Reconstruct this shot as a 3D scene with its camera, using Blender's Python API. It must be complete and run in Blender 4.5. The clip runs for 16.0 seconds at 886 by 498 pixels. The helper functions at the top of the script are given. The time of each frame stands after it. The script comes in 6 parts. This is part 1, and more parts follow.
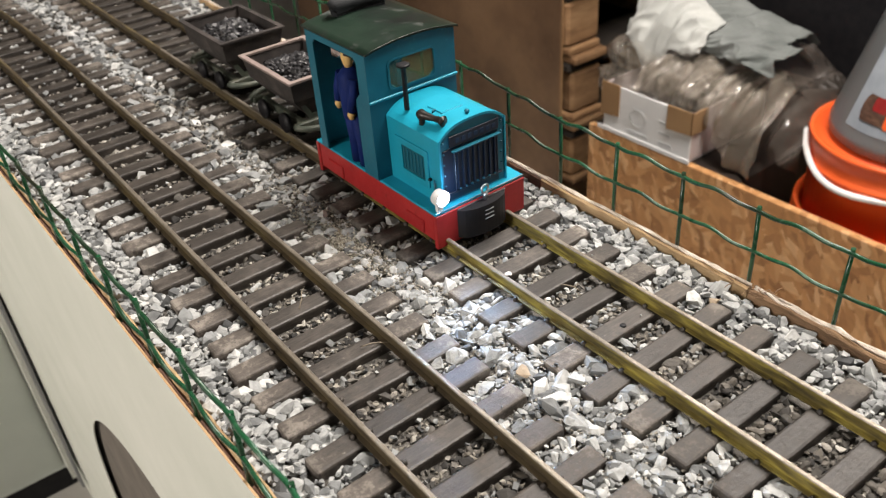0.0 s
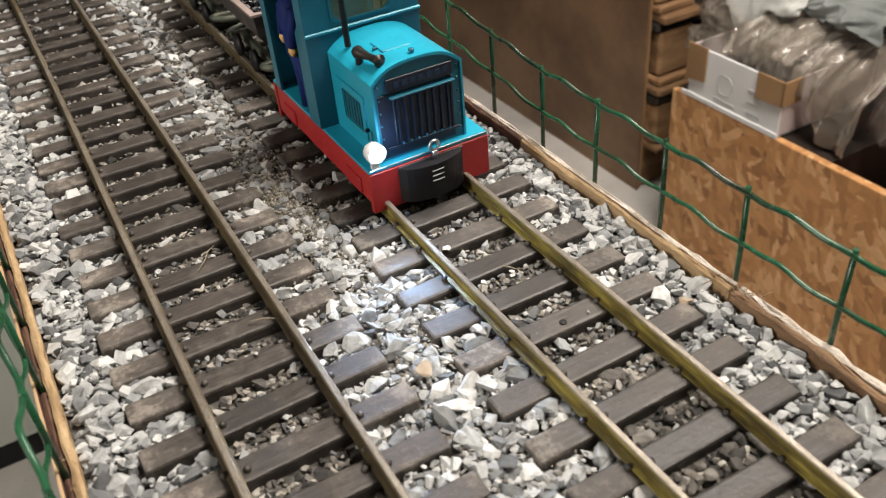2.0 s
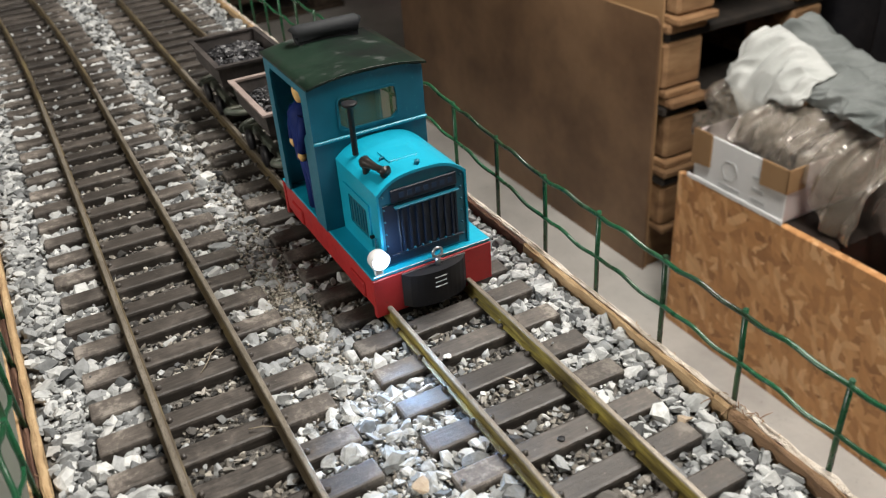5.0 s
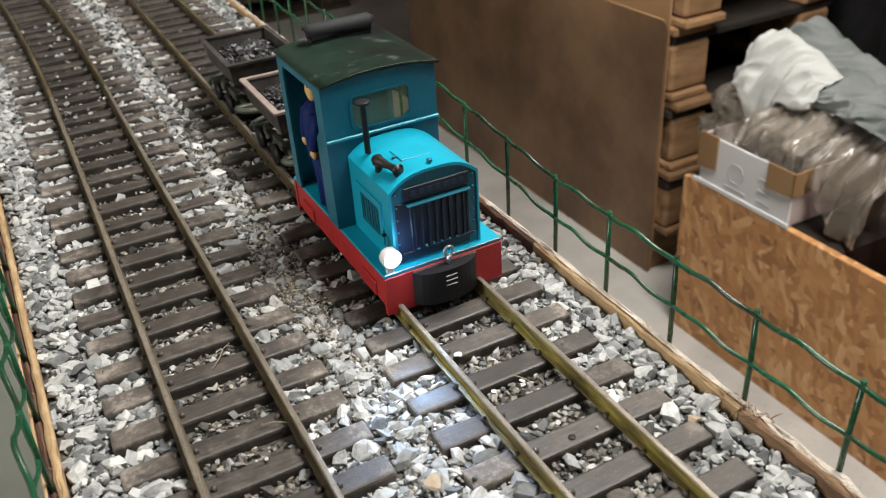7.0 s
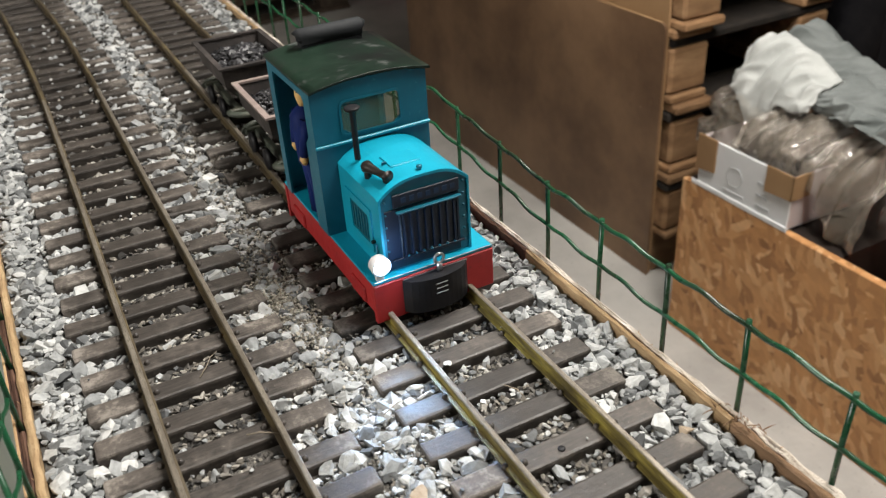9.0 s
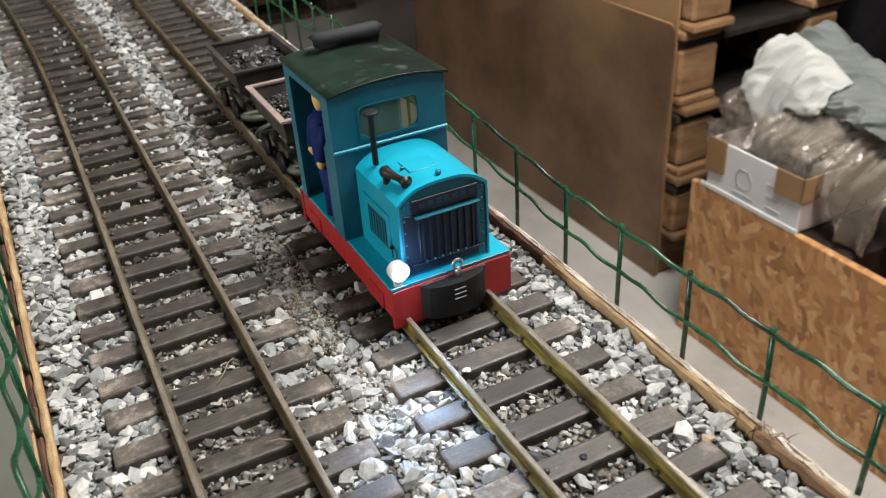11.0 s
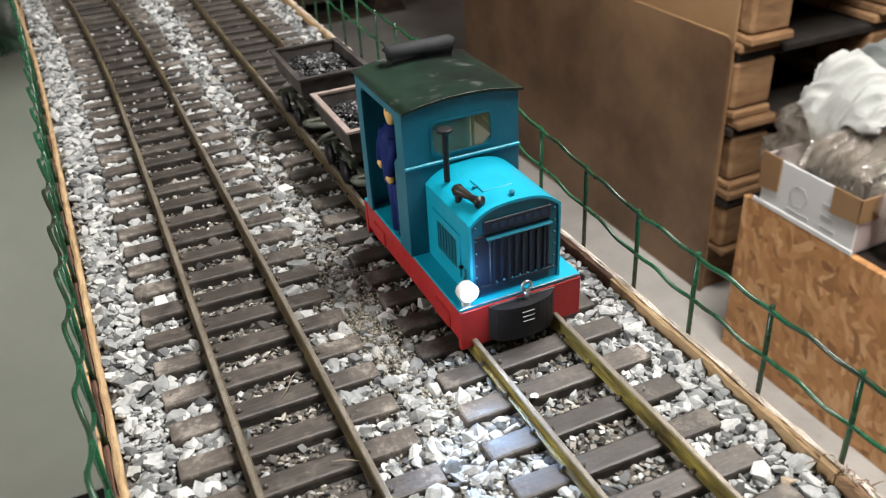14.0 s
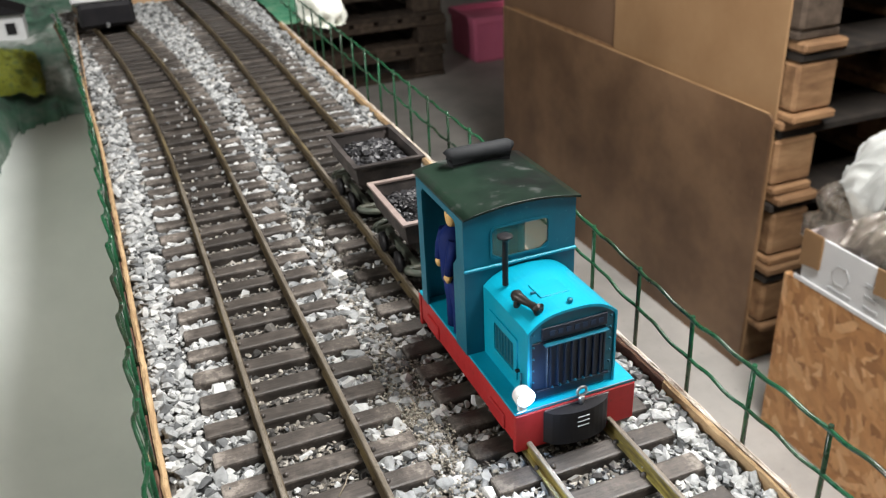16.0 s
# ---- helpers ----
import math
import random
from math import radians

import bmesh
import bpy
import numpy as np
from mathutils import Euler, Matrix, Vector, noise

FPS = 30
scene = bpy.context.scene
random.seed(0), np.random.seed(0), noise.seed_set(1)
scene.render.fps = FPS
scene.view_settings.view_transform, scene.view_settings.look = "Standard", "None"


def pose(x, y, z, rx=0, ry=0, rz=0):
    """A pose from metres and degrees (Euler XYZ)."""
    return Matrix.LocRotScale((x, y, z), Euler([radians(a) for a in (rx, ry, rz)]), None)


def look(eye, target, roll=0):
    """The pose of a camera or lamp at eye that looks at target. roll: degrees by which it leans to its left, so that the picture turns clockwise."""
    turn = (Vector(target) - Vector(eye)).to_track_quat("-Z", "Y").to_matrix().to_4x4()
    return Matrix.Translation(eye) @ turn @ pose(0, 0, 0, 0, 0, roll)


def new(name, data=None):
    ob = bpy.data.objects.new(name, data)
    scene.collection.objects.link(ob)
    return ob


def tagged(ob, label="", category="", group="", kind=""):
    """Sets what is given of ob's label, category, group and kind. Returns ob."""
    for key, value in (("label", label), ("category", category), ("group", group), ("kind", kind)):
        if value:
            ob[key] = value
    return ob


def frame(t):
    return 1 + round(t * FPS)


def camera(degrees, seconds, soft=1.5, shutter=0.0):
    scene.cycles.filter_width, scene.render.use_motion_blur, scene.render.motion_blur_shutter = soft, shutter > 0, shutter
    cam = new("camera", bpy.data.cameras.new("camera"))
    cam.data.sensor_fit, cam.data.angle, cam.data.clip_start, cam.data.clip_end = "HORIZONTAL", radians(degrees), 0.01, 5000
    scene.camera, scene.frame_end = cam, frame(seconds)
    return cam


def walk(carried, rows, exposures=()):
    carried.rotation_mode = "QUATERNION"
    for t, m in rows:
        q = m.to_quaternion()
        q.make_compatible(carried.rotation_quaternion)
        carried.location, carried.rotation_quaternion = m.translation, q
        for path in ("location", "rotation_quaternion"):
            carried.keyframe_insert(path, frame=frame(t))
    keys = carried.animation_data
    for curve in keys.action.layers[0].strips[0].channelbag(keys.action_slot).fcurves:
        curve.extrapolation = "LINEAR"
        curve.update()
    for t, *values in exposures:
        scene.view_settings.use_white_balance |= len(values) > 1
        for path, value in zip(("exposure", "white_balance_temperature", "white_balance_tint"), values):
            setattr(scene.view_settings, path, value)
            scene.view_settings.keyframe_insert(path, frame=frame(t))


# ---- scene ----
cam = camera(55.33, 16.0, 1.25)
PATH = [
    (0, (-0.26690, -0.30818, 0.28636), (0.21016, 0.36467, -0.27905), -4.421),
    (0.5, (-0.24327, -0.26578, 0.27263), (0.22817, 0.40318, -0.30204), -4.511),
    (1, (-0.19425, -0.30407, 0.24879), (0.24117, 0.38208, -0.33397), -3.197),
    (1.5, (-0.16341, -0.29746, 0.23985), (0.22509, 0.41142, -0.34885), -4.279),
    (2, (-0.16026, -0.30317, 0.24011), (0.19846, 0.41678, -0.35403), -5.498),
    (2.5, (-0.15835, -0.30290, 0.24869), (0.19920, 0.41756, -0.34552), -5.354),
    (3, (-0.15382, -0.30148, 0.26032), (0.21231, 0.43198, -0.31239), -4.739),
    (3.5, (-0.15239, -0.29946, 0.26266), (0.22418, 0.45018, -0.28161), -4.301),
    (4, (-0.15353, -0.29920, 0.26248), (0.22465, 0.45848, -0.26939), -4.311),
    (6.5, (-0.15308, -0.29840, 0.25433), (0.22103, 0.46446, -0.27302), -4.311),
    (7, (-0.15825, -0.29890, 0.25942), (0.21626, 0.46394, -0.26766), -3.943),
    (7.5, (-0.15284, -0.29821, 0.25547), (0.22154, 0.46489, -0.27133), -3.825),
    (8, (-0.14887, -0.29847, 0.25814), (0.22580, 0.46464, -0.26844), -3.816),
    (8.5, (-0.14799, -0.29839, 0.25962), (0.22668, 0.46517, -0.26629), -3.825),
    (9, (-0.15104, -0.29645, 0.25938), (0.22327, 0.46722, -0.26664), -3.855),
    (11.5, (-0.15626, -0.28828, 0.26077), (0.20912, 0.48086, -0.26356), -4.031),
    (12, (-0.15744, -0.28552, 0.25780), (0.20206, 0.48692, -0.26574), -4.047),
    (12.5, (-0.15776, -0.28263, 0.25807), (0.19810, 0.49168, -0.26519), -3.782),
    (13, (-0.15801, -0.27964, 0.25929), (0.19325, 0.49710, -0.26349), -3.736),
    (13.5, (-0.16383, -0.27511, 0.26282), (0.17802, 0.50626, -0.25930), -3.455),
    (14, (-0.16544, -0.27330, 0.26562), (0.16662, 0.51273, -0.25583), -3.299),
    (14.5, (-0.16709, -0.27257, 0.27399), (0.16119, 0.51700, -0.24448), -3.426),
    (15, (-0.17189, -0.26975, 0.28895), (0.15120, 0.54045, -0.20013), -3.288),
    (15.5, (-0.17389, -0.26959, 0.29384), (0.14835, 0.55288, -0.17490), -3.012),
    (16, (-0.17619, -0.26558, 0.29171), (0.13808, 0.56347, -0.17079), -2.790),
]
walk(cam, [(t, look(eye, target, roll)) for t, eye, target, roll in PATH], ((0.0, 0.0, 6750, 13), (2.0, -0.06, 6850, 13), (3.5, -0.1, 7000, 13), (4.0, -0.1, 6600, 11), (6.5, -0.1, 6500, 10), (9.0, -0.1, 6500, 10), (12.0, 0.0, 6450, 11), (14.5, 0.19, 6350, 11), (16.0, 0.28, 6250, 11)))
cam.data.dof.use_dof, cam.data.dof.focus_distance, cam.data.dof.aperture_fstop = True, 0.46, 16.0

# ---- world, lamps, exposure ----
world = bpy.data.worlds.new("room_dark")
scene.world = world
world.use_nodes = True
world.node_tree.nodes["Background"].inputs[0].default_value = (0.75, 0.82, 1.0, 1)
world.node_tree.nodes["Background"].inputs[1].default_value = 0.008
scene.view_settings.exposure = 0.0


def area_lamp(x, y, z, length, watts, colour, wide):
    """A rectangular area light, facing down until it is turned."""
    data = bpy.data.lights.new("room_light", "AREA")
    data.shape, data.size, data.size_y, data.energy, data.color = "RECTANGLE", wide, length, watts, colour
    ob = new("room_light", data)
    ob.matrix_world = pose(x, y, z)
    return ob


area_lamp(0.60, 0.02, 1.36, 1.1, 63, (1.0, 0.955, 0.89), 0.5)
# unseen fill light from the left, added to brighten the wall and boards
side = area_lamp(0, 0, 0, 1.1, 68, (1.0, 0.955, 0.89), 0.5)
side.matrix_world = look((-3.2, -0.1, 1.15), (0.2, 0.2, -0.35))
LAMP = Vector((-0.0258, 0.0295, 0.0366))
spot = bpy.data.lights.new("headlight_beam", "SPOT")
spot.energy, spot.color, spot.spot_size, spot.spot_blend, spot.shadow_soft_size = 1.2, (0.42, 0.65, 1.0), radians(74), 1.0, 0.004
spot_ob = new("headlight_beam", spot)
spot_ob.matrix_world = look(LAMP + Vector((0, -0.0035, 0.0)), LAMP + Vector((-0.070, -0.20, -0.044)))
spill = bpy.data.lights.new("headlight_spill", "POINT")
spill.energy, spill.color, spill.shadow_soft_size = 0.026, (0.45, 0.68, 1.0), 0.003
new("headlight_spill", spill).matrix_world = pose(LAMP.x + 0.003, LAMP.y - 0.0055, LAMP.z + 0.0025)

# ---- materials ----


def material(name, colours, rough=0.6, metal=0.0, scale=60.0, bump=0.2, fine=6.0, stretch=(1, 1, 1), vary=0.0, island=0.0,
             speck=None, coat=0.0, depth=0.001, spots=0.62, spec=0.5):
    """colours: two or more, mixed by noise of that scale (per metre). fine: how much finer the relief is. vary, island: spread of value per
    object or per loose piece. speck: a colour of small spots and dust."""
    m = bpy.data.materials.new(name)
    m.use_nodes = True
    n, l = m.node_tree.nodes, m.node_tree.links
    b = n["Principled BSDF"]
    b.inputs["Roughness"].default_value, b.inputs["Metallic"].default_value = rough, metal
    b.inputs["Coat Weight"].default_value, b.inputs["Specular IOR Level"].default_value = coat, spec
    tc, mp = n.new("ShaderNodeTexCoord"), n.new("ShaderNodeMapping")
    mp.inputs["Scale"].default_value = stretch
    info = n.new("ShaderNodeObjectInfo")
    add = n.new("ShaderNodeVectorMath")
    add.operation = "MULTIPLY_ADD"
    l.new(info.outputs["Random"], add.inputs[0])
    add.inputs[1].default_value = (3.1, 7.7, 5.3)
    l.new(tc.outputs["Object"], add.inputs[2])
    l.new(add.outputs[0], mp.inputs["Vector"])
    t1, t2 = n.new("ShaderNodeTexNoise"), n.new("ShaderNodeTexNoise")
    for t, s, d in ((t1, scale, 5.0), (t2, scale * fine, 4.0)):
        t.inputs["Scale"].default_value, t.inputs["Detail"].default_value, t.inputs["Roughness"].default_value = s, d, 0.62
        l.new(mp.outputs["Vector"], t.inputs["Vector"])
    ramp = n.new("ShaderNodeValToRGB")
    el = ramp.color_ramp.elements
    while len(el) < len(colours):
        el.new(0.5)
    for i, c in enumerate(colours):
        el[i].position = 0.32 + 0.36 * i / max(1, len(colours) - 1)
        el[i].color = (*c, 1)
    l.new(t1.outputs["Fac"], ramp.inputs["Fac"])
    out = ramp.outputs["Color"]
    if speck:
        mix, r2 = n.new("ShaderNodeMix"), n.new("ShaderNodeValToRGB")
        mix.data_type = "RGBA"
        r2.color_ramp.elements[0].position, r2.color_ramp.elements[1].position = spots - 0.06, spots + 0.08
        l.new(t2.outputs["Fac"], r2.inputs["Fac"])
        l.new(r2.outputs["Color"], mix.inputs["Factor"])
        l.new(out, mix.inputs["A"])
        mix.inputs["B"].default_value = (*speck, 1)
        out = mix.outputs["Result"]
    if vary or island:
        hsv, mr = n.new("ShaderNodeHueSaturation"), n.new("ShaderNodeMapRange")
        geo = n.new("ShaderNodeNewGeometry")
        l.new(info.outputs["Random"] if vary else geo.outputs["Random Per Island"], mr.inputs["Value"])
        s = vary or island
        mr.inputs["To Min"].default_value, mr.inputs["To Max"].default_value = 1 - s, 1 + s
        l.new(mr.outputs["Result"], hsv.inputs["Value"])
        l.new(out, hsv.inputs["Color"])
        out = hsv.outputs["Color"]
    l.new(out, b.inputs["Base Color"])
    rr = n.new("ShaderNodeMapRange")
    rr.inputs["To Min"].default_value, rr.inputs["To Max"].default_value = max(0.02, rough - 0.13), min(1, rough + 0.13)
    l.new(t2.outputs["Fac"], rr.inputs["Value"])
    l.new(rr.outputs["Result"], b.inputs["Roughness"])
    if bump:
        bp = n.new("ShaderNodeBump")
        bp.inputs["Strength"].default_value, bp.inputs["Distance"].default_value = bump, depth
        l.new(t2.outputs["Fac"], bp.inputs["Height"])
        l.new(bp.outputs["Normal"], b.inputs["Normal"])
    return m


def stone_material(name, stops, rough=0.85, scale=210, single_stones=False):
    """Chips of stone: each loose piece, or each object, takes one of the stops' colours, with a fine vein over it."""
    m = bpy.data.materials.new(name)
    m.use_nodes = True
    n, l = m.node_tree.nodes, m.node_tree.links
    b = n["Principled BSDF"]
    b.inputs["Roughness"].default_value = rough
    geo, ramp, tc, t = n.new("ShaderNodeNewGeometry"), n.new("ShaderNodeValToRGB"), n.new("ShaderNodeTexCoord"), n.new("ShaderNodeTexNoise")
    el = ramp.color_ramp.elements
    while len(el) < len(stops):
        el.new(0.5)
    for e, (p, c) in zip(el, stops):
        e.position, e.color = p, (*c, 1)
    if single_stones:
        info = n.new("ShaderNodeObjectInfo")
        l.new(info.outputs["Random"], ramp.inputs["Fac"])
    else:
        l.new(geo.outputs["Random Per Island"], ramp.inputs["Fac"])
    t.inputs["Scale"].default_value, t.inputs["Detail"].default_value = scale, 6
    l.new(tc.outputs["Object"], t.inputs["Vector"])
    mr, mix = n.new("ShaderNodeMapRange"), n.new("ShaderNodeMix")
    mr.inputs["From Min"].default_value, mr.inputs["From Max"].default_value = 0.3, 0.7
    mr.inputs["To Min"].default_value, mr.inputs["To Max"].default_value = 0.72, 1.22
    l.new(t.outputs["Fac"], mr.inputs["Value"])
    mix.data_type, mix.blend_type = "RGBA", "MULTIPLY"
    mix.inputs["Factor"].default_value = 1.0
    l.new(ramp.outputs["Color"], mix.inputs["A"])
    l.new(mr.outputs["Result"], mix.inputs["B"])
    l.new(mix.outputs["Result"], b.inputs["Base Color"])
    bp = n.new("ShaderNodeBump")
    bp.inputs["Strength"].default_value, bp.inputs["Distance"].default_value = 0.6, 0.0022
    l.new(t.outputs["Fac"], bp.inputs["Height"])
    l.new(bp.outputs["Normal"], b.inputs["Normal"])
    return m


def glow_material(name, colour, strength):
    m = bpy.data.materials.new(name)
    m.use_nodes = True
    b = m.node_tree.nodes["Principled BSDF"]
    b.inputs["Base Color"].default_value = (*colour, 1)
    b.inputs["Emission Color"].default_value, b.inputs["Emission Strength"].default_value = (*colour, 1), strength
    return m


def clear_material(name, colour, rough=0.1, see=0.7, bump=0.0, scale=30.0):
    """Thin clear plastic or glass: partly see-through, with its own gloss."""
    m = bpy.data.materials.new(name)
    m.use_nodes = True
    n, l = m.node_tree.nodes, m.node_tree.links
    b = n["Principled BSDF"]
    b.inputs["Base Color"].default_value, b.inputs["Roughness"].default_value = (*colour, 1), rough
    mix, tr = n.new("ShaderNodeMixShader"), n.new("ShaderNodeBsdfTransparent")
    mix.inputs[0].default_value = see
    if bump:
        t, bp, mr = n.new("ShaderNodeTexNoise"), n.new("ShaderNodeBump"), n.new("ShaderNodeMapRange")
        t.inputs["Scale"].default_value, t.inputs["Detail"].default_value, t.inputs["Distortion"].default_value = scale, 5, 1.5
        bp.inputs["Strength"].default_value, bp.inputs["Distance"].default_value = bump, 0.01
        mr.inputs["From Min"].default_value, mr.inputs["From Max"].default_value = 0.35, 0.65
        mr.inputs["To Min"].default_value, mr.inputs["To Max"].default_value = see - 0.2, see + 0.15
        l.new(t.outputs["Fac"], bp.inputs["Height"])
        l.new(t.outputs["Fac"], mr.inputs["Value"])
        l.new(mr.outputs["Result"], mix.inputs[0])
        l.new(bp.outputs["Normal"], b.inputs["Normal"])
    l.new(b.outputs[0], mix.inputs[1])
    l.new(tr.outputs[0], mix.inputs[2])
    l.new(mix.outputs[0], n["Material Output"].inputs["Surface"])
    return m


def sleeper_material(name, tone_scale=1.0):
    """Dark moulded sleepers with a wood grain along them and a slight sheen; grey dust has settled on their ends, in blotches and in worn streaks."""
    m = bpy.data.materials.new(name)
    m.use_nodes = True
    n, l = m.node_tree.nodes, m.node_tree.links
    b = n["Principled BSDF"]
    tc, info, add, sep, ab = n.new("ShaderNodeTexCoord"), n.new("ShaderNodeObjectInfo"), n.new("ShaderNodeVectorMath"), n.new("ShaderNodeSeparateXYZ"), n.new("ShaderNodeMath")
    add.operation, ab.operation = "MULTIPLY_ADD", "ABSOLUTE"
    l.new(info.outputs["Random"], add.inputs[0])
    add.inputs[1].default_value = (3.1, 7.7, 5.3)
    l.new(tc.outputs["Object"], add.inputs[2])
    l.new(tc.outputs["Object"], sep.inputs[0])
    l.new(sep.outputs["X"], ab.inputs[0])
    grain = n.new("ShaderNodeMapping")
    grain.inputs["Scale"].default_value = (0.10, 1.0, 1.0)
    l.new(add.outputs[0], grain.inputs["Vector"])
    t = []
    for source, scale, detail in ((add.outputs[0], 60, 5), (add.outputs[0], 420, 5), (grain.outputs["Vector"], 900, 5)):
        x = n.new("ShaderNodeTexNoise")
        x.inputs["Scale"].default_value, x.inputs["Detail"].default_value, x.inputs["Roughness"].default_value = scale, detail, 0.65
        l.new(source, x.inputs["Vector"])
        t.append(x)

    def ranged(source, a, b0, lo=0.0, hi=1.0):
        r = n.new("ShaderNodeMapRange")
        for key, value in (("From Min", a), ("From Max", b0), ("To Min", lo), ("To Max", hi)):
            r.inputs[key].default_value = value
        l.new(source, r.inputs["Value"])
        return r.outputs["Result"]

    def summed(a, b0):
        r = n.new("ShaderNodeMath")
        r.operation = "ADD"
        l.new(a, r.inputs[0])
        l.new(b0, r.inputs[1])
        return r.outputs[0]

    def mixed(factor, a, colour):
        r = n.new("ShaderNodeMix")
        r.data_type = "RGBA"
        l.new(factor, r.inputs["Factor"])
        l.new(a, r.inputs["A"])
        r.inputs["B"].default_value = (*colour, 1)
        return r.outputs["Result"]

    ends = ranged(ab.outputs[0], 0.018, 0.05, -0.12, 0.10)
    grit = ranged(t[1].outputs["Fac"], 0.3, 0.7, -0.10, 0.10)
    mask = ranged(summed(summed(ends, t[0].outputs["Fac"]), grit), 0.40, 0.70, 0.0, 0.72)
    ramp = n.new("ShaderNodeValToRGB")
    ramp.color_ramp.elements[0].position, ramp.color_ramp.elements[0].color = 0.34, (0.021, 0.018, 0.0155, 1)
    ramp.color_ramp.elements[1].position, ramp.color_ramp.elements[1].color = 0.70, (0.058, 0.049, 0.042, 1)
    l.new(t[2].outputs["Fac"], ramp.inputs["Fac"])
    out = mixed(mask, ramp.outputs["Color"], (0.128, 0.109, 0.093))
    out = mixed(ranged(t[2].outputs["Fac"], 0.62, 0.76, 0.0, 0.30), out, (0.16, 0.141, 0.122))
    out = mixed(ranged(summed(summed(ends, t[0].outputs["Fac"]), grit), 0.58, 0.72, 0.0, 0.6), out, (0.23, 0.208, 0.182))
    out = mixed(ranged(t[1].outputs["Fac"], 0.68, 0.74), out, (0.24, 0.225, 0.20))
    hsv = n.new("ShaderNodeHueSaturation")
    l.new(ranged(info.outputs["Random"], 0.0, 1.0, 0.7 * tone_scale, 1.3 * tone_scale), hsv.inputs["Value"])
    l.new(out, hsv.inputs["Color"])
    l.new(hsv.outputs["Color"], b.inputs["Base Color"])
    l.new(ranged(mask, 0.0, 0.72, 0.50, 0.82), b.inputs["Roughness"])
    normal = None
    for x, s, d in ((t[0], 0.35, 0.002), (t[1], 0.3, 0.0005), (t[2], 0.30, 0.0005)):
        bp = n.new("ShaderNodeBump")
        bp.inputs["Strength"].default_value, bp.inputs["Distance"].default_value = s, d
        l.new(x.outputs["Fac"], bp.inputs["Height"])
        if normal:
            l.new(normal, bp.inputs["Normal"])
        normal = bp.outputs["Normal"]
    l.new(normal, b.inputs["Normal"])
    return m


def polythene_material(name, tint=(0.48, 0.42, 0.345), see=0.70, gloss=0.2, crease=16):
    """Clear thin polythene: mostly see-through, a milky tint, sharp gloss on creases."""
    m = bpy.data.materials.new(name)
    m.use_nodes = True
    n, l = m.node_tree.nodes, m.node_tree.links
    b = n["Principled BSDF"]
    b.inputs["Base Color"].default_value, b.inputs["Roughness"].default_value = (*tint, 1), 0.45
    gl, tr, m1, m2 = n.new("ShaderNodeBsdfGlossy"), n.new("ShaderNodeBsdfTransparent"), n.new("ShaderNodeMixShader"), n.new("ShaderNodeMixShader")
    gl.inputs["Roughness"].default_value, gl.inputs["Color"].default_value = 0.08, (1, 1, 1, 1)
    tc, t, bp, lw = n.new("ShaderNodeTexCoord"), n.new("ShaderNodeTexNoise"), n.new("ShaderNodeBump"), n.new("ShaderNodeLayerWeight")
    t.inputs["Scale"].default_value, t.inputs["Detail"].default_value, t.inputs["Distortion"].default_value = crease, 2.0, 2.6
    l.new(tc.outputs["Object"], t.inputs["Vector"])
    bp.inputs["Strength"].default_value, bp.inputs["Distance"].default_value = 0.55, 0.012
    l.new(t.outputs["Fac"], bp.inputs["Height"])
    l.new(bp.outputs["Normal"], gl.inputs["Normal"])
    l.new(bp.outputs["Normal"], b.inputs["Normal"])
    lw.inputs["Blend"].default_value = gloss
    m1.inputs[0].default_value = see
    l.new(b.outputs[0], m1.inputs[1])
    l.new(tr.outputs[0], m1.inputs[2])
    l.new(lw.outputs["Fresnel"], m2.inputs[0])
    l.new(m1.outputs[0], m2.inputs[1])
    l.new(gl.outputs[0], m2.inputs[2])
    l.new(m2.outputs[0], n["Material Output"].inputs["Surface"])
    return m


